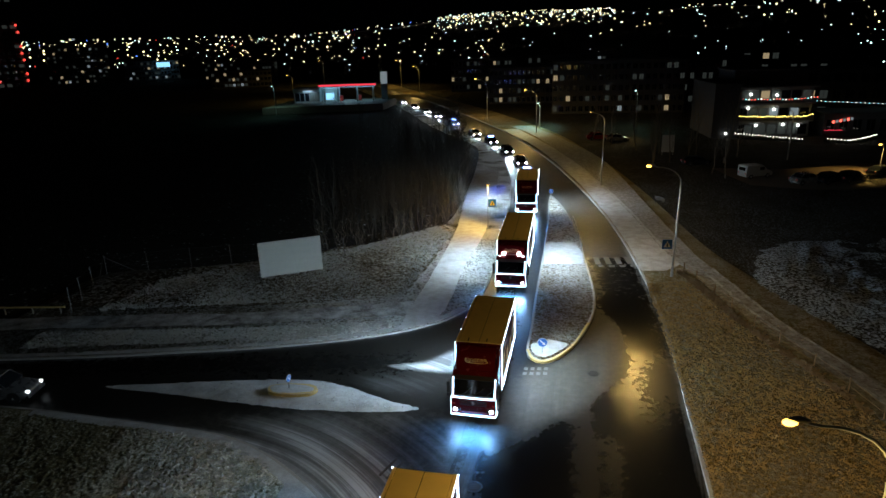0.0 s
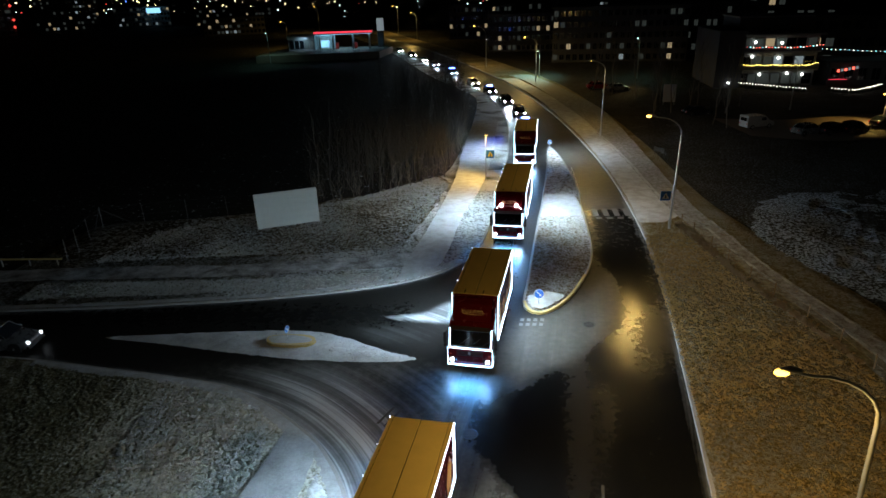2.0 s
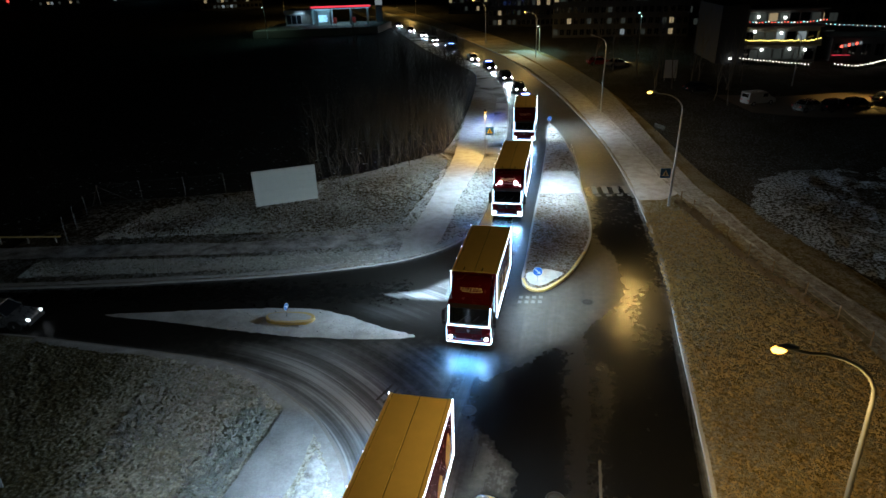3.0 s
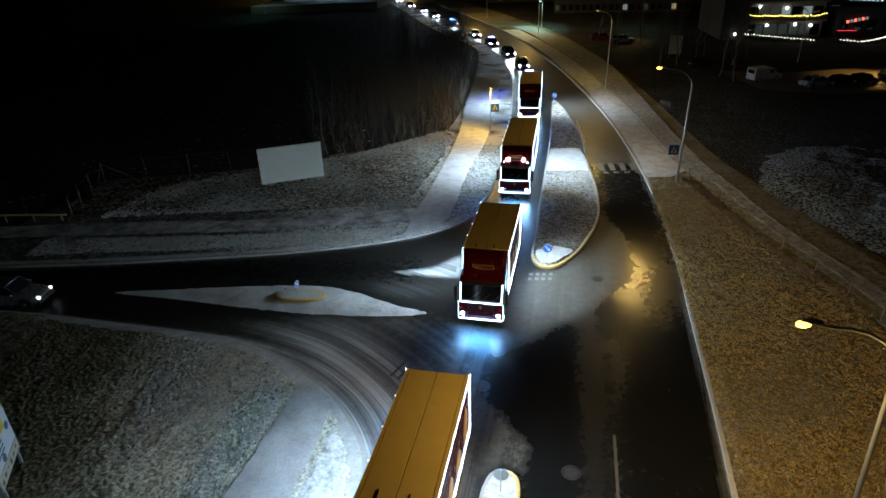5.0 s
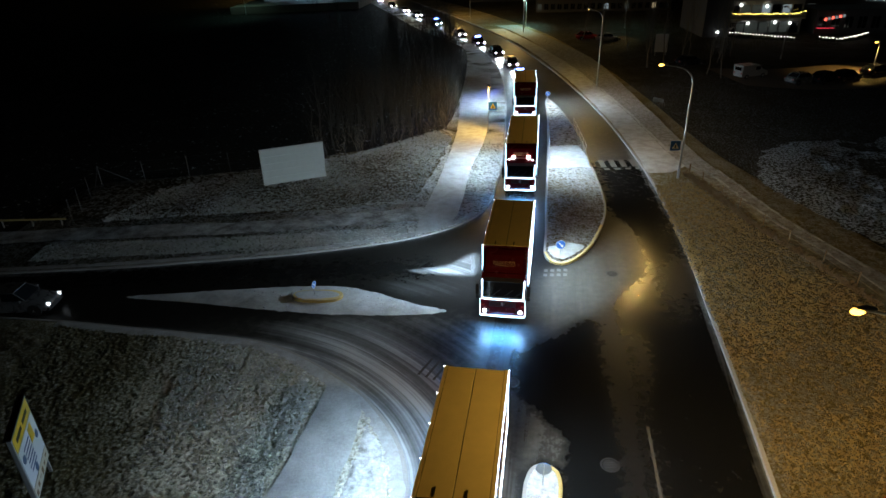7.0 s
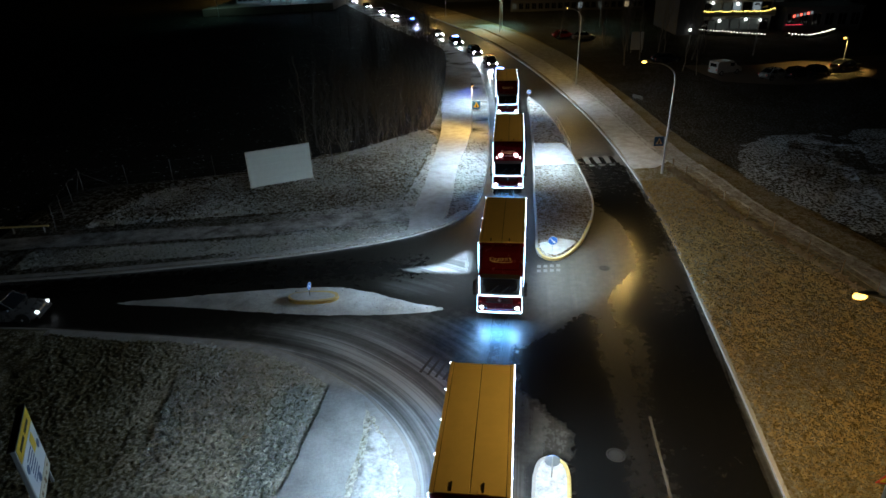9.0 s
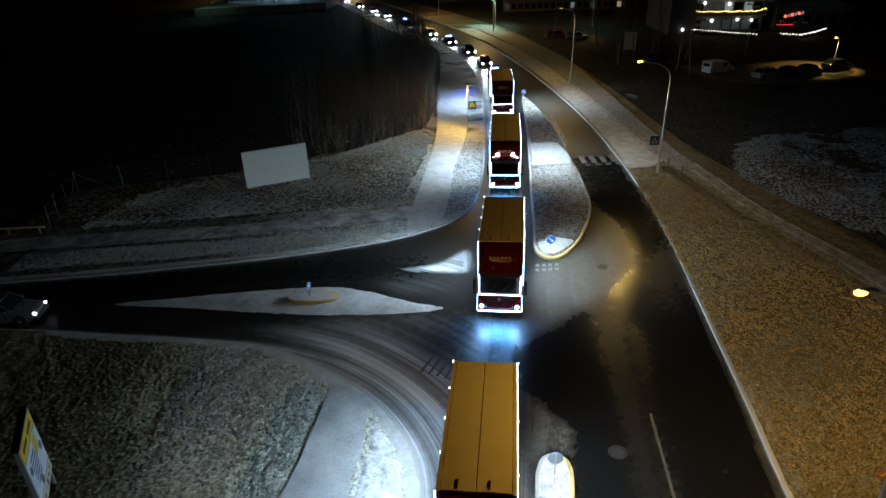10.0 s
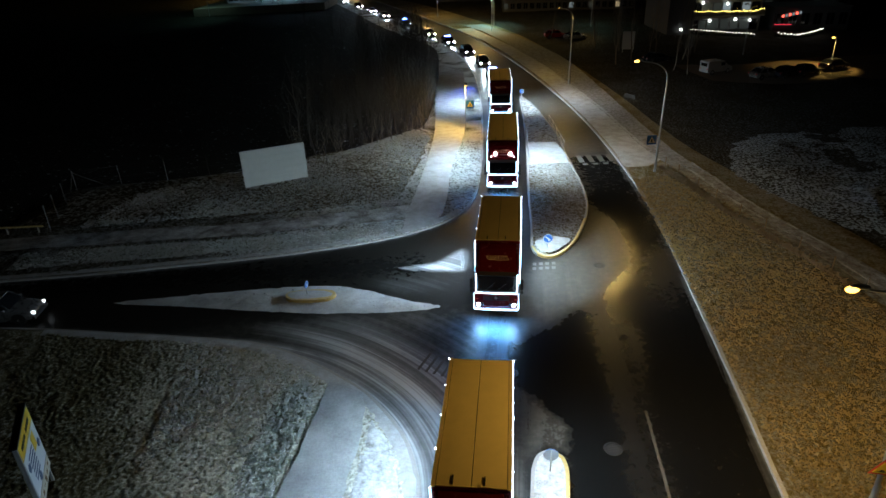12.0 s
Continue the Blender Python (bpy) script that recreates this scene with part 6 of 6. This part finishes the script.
for i in range(14):
    y = 128 + 7 * i
    p, _ = on_lane(min(y, 224))
    t = copy_thing(kinds[i % 5], pose(0, 0, 0))
    t.matrix_basis = pose(p[0] - 19 - rng.uniform(0, 6), y, 0.15, 0, 0, rng.uniform(0, 360)) @ Matrix.Scale(rng.uniform(0.7, 1.0), 4)


# ---------------------------------------------------------------- tufts of grass
def tufts(name, area, count, seed, mat, label, size):
    """Frosted tufts: a few bent blades each."""
    r = np.random.default_rng(seed)
    lo, hi = area.min(0), area.max(0)
    verts, faces = [], []
    pts = r.uniform(lo, hi, (count * 4, 2))
    pts = pts[inside(area, pts)][:count]
    for x, y in pts:
        for _ in range(4):
            a, h = r.uniform(0, 6.283), size * r.uniform(0.5, 1.3)
            c, s = math.cos(a), math.sin(a)
            w = 0.012 + 0.02 * r.random()
            k = len(verts)
            lean = h * r.uniform(0.4, 1.1)
            z0 = 0.1
            verts += [(x - s * w, y + c * w, z0), (x + s * w, y - c * w, z0), (x + c * lean * 0.5, y + s * lean * 0.5, z0 + h * 0.75 + 0.05), (x + c * lean, y + s * lean, z0 + h * 0.8)]
            faces += [(k, k + 1, k + 2), (k + 1, k + 3, k + 2)]
    me = bpy.data.meshes.new(name)
    me.from_pydata(verts, [], faces)
    me.materials.append(mat)
    return tagged(new(name, me), label, "grass", kind="stuff")


tufts("grass_tufts", np.array([(-15, 28.3), (-11, 27.3), (-8, 25.3), (-7.6, 22), (-9, 15), (-14, 14)], float), 4500, 51, M["blade_w"], "short frosted blades of grass on the verge", 0.13)
tufts("grass_tufts", np.array([(11.4, 15), (13.7, 30), (16.3, 49), (19.5, 49.5), (22, 36), (24.5, 20), (19, 14)], float), 12000, 52, M["blade_e"], "dry brown blades of grass on the verge", 0.15)
tufts("grass_tufts", np.array([(-30, 38), (-10, 39.3), (-4, 41), (-4, 42), (-14, 41.2), (-30, 40.6)], float), 5000, 53, M["blade_w"], "short frosted blades of grass on the verge", 0.13)
tufts("grass_tufts", np.array([(20.0, 51.6), (20.5, 48), (20.75, 45), (21.1, 41), (22.1, 36), (23.2, 30), (23.0, 29.8), (21.7, 36), (20.7, 41), (20.3, 45), (19.9, 49), (19.4, 51.4)], float), 1500, 55, M["wood"], "tall dry grass along the fence", 0.34)
tufts("grass_tufts", np.array([(-28, 44.5), (-4, 46.5), (-0.5, 64), (-2, 67), (-10, 59.5), (-26, 51)], float), 12000, 54, M["blade_w"], "rough frosted grass below the trees", 0.22)


# ---------------------------------------------------------------- buildings
def building(name, label, w, d, h, storeys, bays, lit, wall_mat, seed, roof_step=True, category="building"):
    """A flat-roofed block: wall, roof, and windows with frames, each a part; its front faces -y."""
    rng = random.Random(seed)
    ob = tagged(new(name), label, category)
    walls = part("wall", box(bmesh.new(), -w / 2, w / 2, 0, d, -0.5, h), wall_mat, ob)
    part("roof", box(bmesh.new(), -w / 2 - 0.25, w / 2 + 0.25, -0.25, d + 0.25, h, h + 0.35, 0.03), M["darkwall"], ob)
    sh = h / storeys
    pw = w / bays
    frame_me = {}
    for s in range(storeys):
        for b in range(bays):
            cx, z0 = -w / 2 + (b + 0.5) * pw, s * sh + 0.28 * sh
            ww, hh = pw * 0.62, sh * 0.5
            u = rng.random()
            mat = M["win_white"] if u < lit * 0.4 else M["win_warm"] if u < lit else M["win_dim"] if u < lit + 0.15 else M["glass"]
            if "w" not in frame_me:
                bm = bmesh.new()
                for a in ((-ww / 2 - 0.06, -ww / 2, -0.06, hh + 0.06), (ww / 2, ww / 2 + 0.06, -0.06, hh + 0.06)):
                    box(bm, a[0], a[1], -0.07, 0.0, a[2], a[3])
                for a in ((-0.06, 0.0), (hh, hh + 0.06)):
                    box(bm, -ww / 2, ww / 2, -0.07, 0.0, a[0], a[1])
                box(bm, -0.03, 0.03, -0.06, 0.0, 0, hh)
                frame_me["w"] = to_mesh(bm, "window_frame", M["darkwall"])
                for key in ("win_white", "win_warm", "win_dim", "glass"):
                    frame_me[key] = to_mesh(box(bmesh.new(), -ww / 2, ww / 2, -0.03, -0.004, 0, hh), "pane", M[key])
            key = [q for q in ("win_white", "win_warm", "win_dim", "glass") if M[q] is mat][0]
            win = share("window", frame_me["w"], ob, pose(cx, 0, z0))
            share("pane", frame_me[key], win)
    return ob


office = tagged(new("office_building"), "three-storey office building with balconies and coloured light strings", "building")
office.matrix_world = pose(59.5, 124.5, 0.1, 0, 0, -3)
walls = part("wall", box(bmesh.new(), -6.3, 7.4, 1.6, 15, -0.5, 9.4), M["wall"], office)
part("side_wall", box(bmesh.new(), -11.2, -6.3, 0, 15, -0.5, 10.4), M["darkwall"], office)
part("penthouse", box(bmesh.new(), -6.6, 6.6, 4, 14, 9.4, 12.4), M["darkwall"], office)
part("roof", box(bmesh.new(), -6.6, 7.7, -0.2, 15.2, 9.4, 9.75, 0.03), M["wall"], office)
part("penthouse_roof", box(bmesh.new(), -6.9, 6.9, 3.8, 14.2, 12.4, 12.7, 0.03), M["wall"], office)
for z in (3.3, 6.6):
    part("balcony", box(bmesh.new(), -6.3, 7.4, 0, 1.6, z - 0.25, z, 0.02), M["wall"], office)
    part("balcony_rail", box(bmesh.new(), -6.3, 7.4, 0.02, 0.08, z + 0.003, z + 0.9), M["darkwall"], office)
rng = random.Random(77)
for s, z in enumerate((0.5, 3.6, 6.9)):
    for b in range(7):
        x0 = -6.0 + 1.9 * b
        key = rng.choice(["win_dim", "win_dim", "glass", "win_warm"] if s != 1 else ["win_white", "win_dim", "glass", "glass"])
        win = part("window", box(bmesh.new(), x0 - 0.06, x0 + 1.61, 1.565, 1.6, z - 0.06, z + 1.96), M["darkwall"], office)
        part("pane", box(bmesh.new(), x0, x0 + 1.55, 1.54, 1.575, z, z + 1.9), M[key], win)
for x, z in ((-4.2, 8.2), (0.6, 8.0), (-4.4, 5.6), (0.4, 5.3), (2.4, 2.4), (-2.6, 2.3), (5.2, 2.2), (-8.6, 1.0)):
    bm = bmesh.new()
    bmesh.ops.create_icosphere(bm, subdivisions=2, radius=0.28)
    bmesh.ops.translate(bm, vec=(x, 1.2 if x > -6.3 else -0.3, z), verts=bm.verts)
    part("lamp_globe", bm, M["globe"], office, "round white lamp")
for x0, x1, z in ((-4.6, -3.2, 0.7), (-3.0, -1.7, 0.7)):
    part("shop_window", box(bmesh.new(), x0, x1, 1.40, 1.5, z, z + 1.6), M["win_dim"], office)


def light_string(pts, step, mats, label, r=0.10, sag=0.15):
    """Small bulbs strung along a line."""
    ob = tagged(new("light_string"), label, "light string", "strings of coloured lights")
    groups = {k: bmesh.new() for k in set(mats)}
    cable = []
    i = 0
    for a, b in zip(pts, pts[1:]):
        a, b = Vector(a), Vector(b)
        n = max(2, int((b - a).length / step))
        for k in range(n):
            f = k / n
            p = a.lerp(b, f)
            p.z -= sag * math.sin(math.pi * (f * 3 % 1))
            cable.append(p.copy())
            bm = groups[mats[i % len(mats)]]
            q = bmesh.ops.create_icosphere(bm, subdivisions=1, radius=r * (0.8 + 0.4 * ((i * 7) % 5) / 5))
            bmesh.ops.translate(bm, vec=p, verts=q["verts"])
            i += 1
    for k, bm in groups.items():
        tagged(part("lit_cord", bm, M[k], ob), kind="stuff")
    part("cable", tube(bmesh.new(), cable, 0.012, 3), M["black"], ob)
    return ob


def at_office(x, y, z):
    return tuple(office.matrix_world @ Vector((x, y, z)))


light_string([at_office(-6.3, -0.06, 4.3), at_office(2, -0.06, 4.15), at_office(5.5, -0.06, 4.1), at_office(7.4, -0.06, 4.7)], 0.36, ["bulb_warm"], "yellow light string along the balcony", 0.11)
light_string([at_office(-6.0, -0.06, 7.5), at_office(3.5, -0.06, 7.35), at_office(8.0, -0.06, 7.8)], 0.55, ["bulb_red", "bulb_cyan", "bulb_white", "bulb_red"], "red, white and cyan light string on a balcony", 0.12)
hedge = [(50.5, 127, 1.2), (56, 122, 1.1), (58.5, 120, 1.0), (62.5, 117.5, 0.9)]
light_string(hedge, 0.5, ["bulb_white"], "warm white light string on the hedge", 0.11, 0.1)
light_string([(66.5, 117.5, 0.9), (69, 115.5, 0.8), (72, 116.5, 1.0), (76.5, 119.5, 1.2)], 0.5, ["bulb_white"], "warm white light string on the hedge", 0.12, 0.1)
light_string([(69, 128, 6.6), (84, 128, 5.6)], 0.8, ["bulb_cyan", "bulb_white"], "pale light string along an eave", 0.10, 0.05)
for pl in (hedge, [(66.5, 117.5, 0.9), (69, 115.5, 0.8), (72, 116.5, 1.0), (76.5, 119.5, 1.2)]):
    hd = bmesh.new()
    for a, b in zip(pl, pl[1:]):
        n = int(math.dist(a, b) / 0.5)
        for k in range(n):
            f = k / n
            q = bmesh.ops.create_icosphere(hd, subdivisions=1, radius=0.5)
            bmesh.ops.translate(hd, vec=(a[0] + (b[0] - a[0]) * f, a[1] + (b[1] - a[1]) * f + 0.6, 0.45 + 0.15 * math.sin(k * 1.7)), verts=q["verts"])
    for v in hd.verts:
        v.co += 0.12 * noise.noise_vector(v.co * 3)
    tagged(part("hedge", hd, M["hedge"]), "low dark hedge before the office building", "hedge")

annex = building("shop_building", "low shop building with a red-lit front", 14, 9, 4.2, 1, 6, 0.35, M["darkwall"], 5)
annex.matrix_world = pose(76, 123.5, 0.1, 0, 0, -8)
for k in range(6):
    part("shop_sign", box(bmesh.new(), -5.6 + 0.62 * k, -5.2 + 0.62 * k, -0.25, -0.1, 2.6 + 0.12 * k, 3.1 + 0.12 * k, 0.03), M["win_white"] if k % 2 else M["bulb_red"], annex)
part("red_band", box(bmesh.new(), -6.8, -3.6, -0.2, -0.1, 1.25, 1.32), M["shop_red"], annex)
for x, y, w, h, st, bays, turn, seed in ((40, 172, 34, 13.5, 5, 20, -7, 21), (18, 205, 22, 11, 4, 15, -4, 22), (86, 150, 26, 11, 3, 10, -16, 23), (66, 190, 30, 13, 4, 18, -12, 24),
                                         (100, 210, 30, 14, 4, 11, -20, 25), (6, 262, 26, 12, 4, 17, 0, 26), (40, 250, 34, 13, 4, 21, -6, 27)):
    b = building("apartment_block", "long grey apartment block with a few lit windows", w, 12, h, st, bays, 0.05, M["darkwall"], seed)
    b.matrix_world = pose(x, y, 0.0 if y < 230 else 0.3, 0, 0, turn)
tower = building("tower_block", "dark tower block with red lights down its corners", 30, 26, 47, 14, 8, 0.06, M["darkwall"], 31)
tower.matrix_world = pose(-256, 338, 2.0, 0, 0, 37)
for k in range(9):
    for x in (14.6, 1.5):
        bm = bmesh.new()
        bmesh.ops.create_icosphere(bm, subdivisions=1, radius=0.8)
        bmesh.ops.translate(bm, vec=(x + 0.3 * (k % 2), -0.4, 4 + 3.6 * k), verts=bm.verts)
        if (k * 3 + int(x)) % 4:
            part("corner_light", bm, M["city_red"], tower, "red lamp")
        else:
            bm.free()

# ---------------------------------------------------------------- filling station
fs = tagged(new("filling_station"), "filling station with a red-edged canopy and bright cyan shop front", "filling station")
fs.matrix_world = pose(-43, 206, 2.2, 0, 0, 6)
canopy = part("canopy", box(bmesh.new(), -4.5, 13.5, -2, 8, 4.6, 5.3, 0.05), M["wall"], fs)
part("canopy_band", box(bmesh.new(), -4.6, 13.6, -2.12, -2.0, 4.95, 5.45, 0.02), M["shop_red"], canopy, "glowing red band")
part("canopy_edge", box(bmesh.new(), -4.6, 13.6, -2.10, -2.0, 4.62, 4.93, 0.02), M["white"], canopy, "white lower edge")
part("canopy_light", box(bmesh.new(), -4.2, 13.2, -1.9, 7.8, 4.52, 4.59), M["shop_cyan"], canopy, "bright underside lighting")
for x in (-3, 1.2, 7.4, 12.6):
    part("pillar", box(bmesh.new(), x - 0.3, x + 0.3, -1.2, -0.6, -0.3, 4.55), M["white"], fs)
shop = part("shop", box(bmesh.new(), -13, -4.7, 0, 9, -0.3, 4.4, 0.05), M["wall"], fs)
part("fascia", box(bmesh.new(), -13.2, -4.6, -0.3, 0.0, 3.3, 4.5, 0.04), M["white"], shop)
for k in range(5):
    win = part("shop_window", box(bmesh.new(), -12.6 + 1.55 * k, -11.2 + 1.55 * k, -0.06, -0.005, 0.4, 3.0), M["darkwall"], shop)
    part("pane", box(bmesh.new(), -12.5 + 1.55 * k, -11.3 + 1.55 * k, -0.08, -0.06, 0.5, 2.9), M["glass"] if k < 3 else M["win_dim"], win)
part("kiosk", box(bmesh.new(), -4.4, 1.0, 5.0, 8.0, -0.2, 3.9, 0.04), M["white"], fs)
part("kiosk_window", box(bmesh.new(), -3.8, -0.6, 4.92, 4.99, 0.3, 2.4), M["shop_cyan"], fs)
for x in (2.0, 8.0):
    part("pump", box(bmesh.new(), x - 0.5, x + 0.5, 2.4, 3.2, -0.1, 1.7, 0.08), M["signred"], fs)
ts = tagged(new("price_totem"), "tall white glowing totem sign beside the filling station", "sign")
ts.matrix_world = pose(-27.5, 212, 0.1, 0, 0, 4)
part("panel", box(bmesh.new(), -1.1, 1.1, -0.2, 0.2, 7.0, 10.8, 0.08), M["win_white"], ts)
part("lower_panel", box(bmesh.new(), -1.0, 1.0, -0.15, 0.15, 1.2, 6.9, 0.05), M["darkwall"], ts)
part("foot", box(bmesh.new(), -0.7, 0.7, -0.15, 0.15, -0.3, 1.2), M["darkwall"], ts)
spot("shop_front_glow", (-51.0, 203.0, 5.6), (-51.5, 206.5, 2.0), 260, (0.45, 0.75, 1.0), 140, 0.6, 0.5)
spot("canopy_glow", (-38.5, 208, 6.4), (-39.5, 204, 0), 700, (0.5, 0.85, 1.0), 150, 0.5, 1.5)
slab("forecourt", [(-62, 190), (-26, 196), (-24, 214), (-60, 218)], 0.1, 2.0, M["asphalt_lot"], "bare filling station forecourt", "forecourt")

# ---------------------------------------------------------------- distant town
def town_lights(name, count, seed, mat, label, areas):
    """Far lamps and windows on the slopes, too small and too many to tell apart."""
    r = random.Random(seed)
    bm = bmesh.new()
    for _ in range(count):
        az0, az1, r0, r1 = r.choice(areas)
        az = radians(r.uniform(az0, az1))
        dist = math.exp(math.log(r0) + (math.log(r1) - math.log(r0)) * r.random() ** 0.75)
        x, y = dist * math.sin(az), dist * math.cos(az)
        z = max(far_height(x, y), 0) + r.choice((3, 5, 8, 8, 9, 12))
        s = dist / 1105 * r.choice((0.5, 0.6, 0.75, 0.95, 1.3))
        q = bmesh.ops.create_icosphere(bm, subdivisions=1, radius=s)
        bmesh.ops.translate(bm, vec=(x, y, z), verts=q["verts"])
    return tagged(part(name, bm, mat), label, "town lights", kind="stuff")


LEFT, MID, RIDGE, RIGHT, SLOPE = (-37, -10, 560, 2600), (-12, 3, 380, 2600), (-3, 12, 1300, 2600), (10, 34, 900, 2600), (3, 34, 330, 900)
town_lights("town_lights", 620, 61, M["city_warm"], "warm lights of a distant town on low hills", [LEFT, LEFT, LEFT, MID, RIDGE, RIDGE, RIDGE, RIGHT])
town_lights("town_lights", 300, 62, M["city_white"], "cool white lights of a distant town", [LEFT, LEFT, MID, RIDGE, RIDGE, RIDGE, RIGHT, SLOPE])
town_lights("town_lights", 20, 63, M["city_blue"], "blue lights in the distant town", [LEFT, MID, RIDGE])
town_lights("town_lights", 16, 64, M["city_red"], "red lights in the distant town", [LEFT, MID])

# lit blocks and a glowing sign in the middle distance
for x, y, w, h, turn, seed in ((-290, 470, 40, 22, 32, 41), (-215, 430, 34, 12, 27, 42), (-150, 420, 46, 10, 20, 43), (-118, 330, 30, 8, 20, 44), (-250, 400, 30, 12, 32, 45)):
    b = building("apartment_block", "distant block with many lit windows", w, 12, h, max(3, int(h / 2.5)), int(w / 2.0), 0.08, M["darkwall"], seed)
    b.matrix_world = pose(x, y, far_height(x, y) + 0.2, 0, 0, turn)
gs = tagged(new("lit_sign"), "wide glowing cyan-white sign on a roof far off", "sign")
gs.matrix_world = pose(-206, 428, far_height(-206, 428), 0, 0, 26)
part("panel", box(bmesh.new(), -4.2, 4.2, -0.3, 0.3, 8.5, 11.6, 0.1), M["shop_cyan"], gs)
for x in (-3, 3):
    part("leg", box(bmesh.new(), x - 0.3, x + 0.3, -0.2, 0.2, -1, 8.5), M["darkwall"], gs)
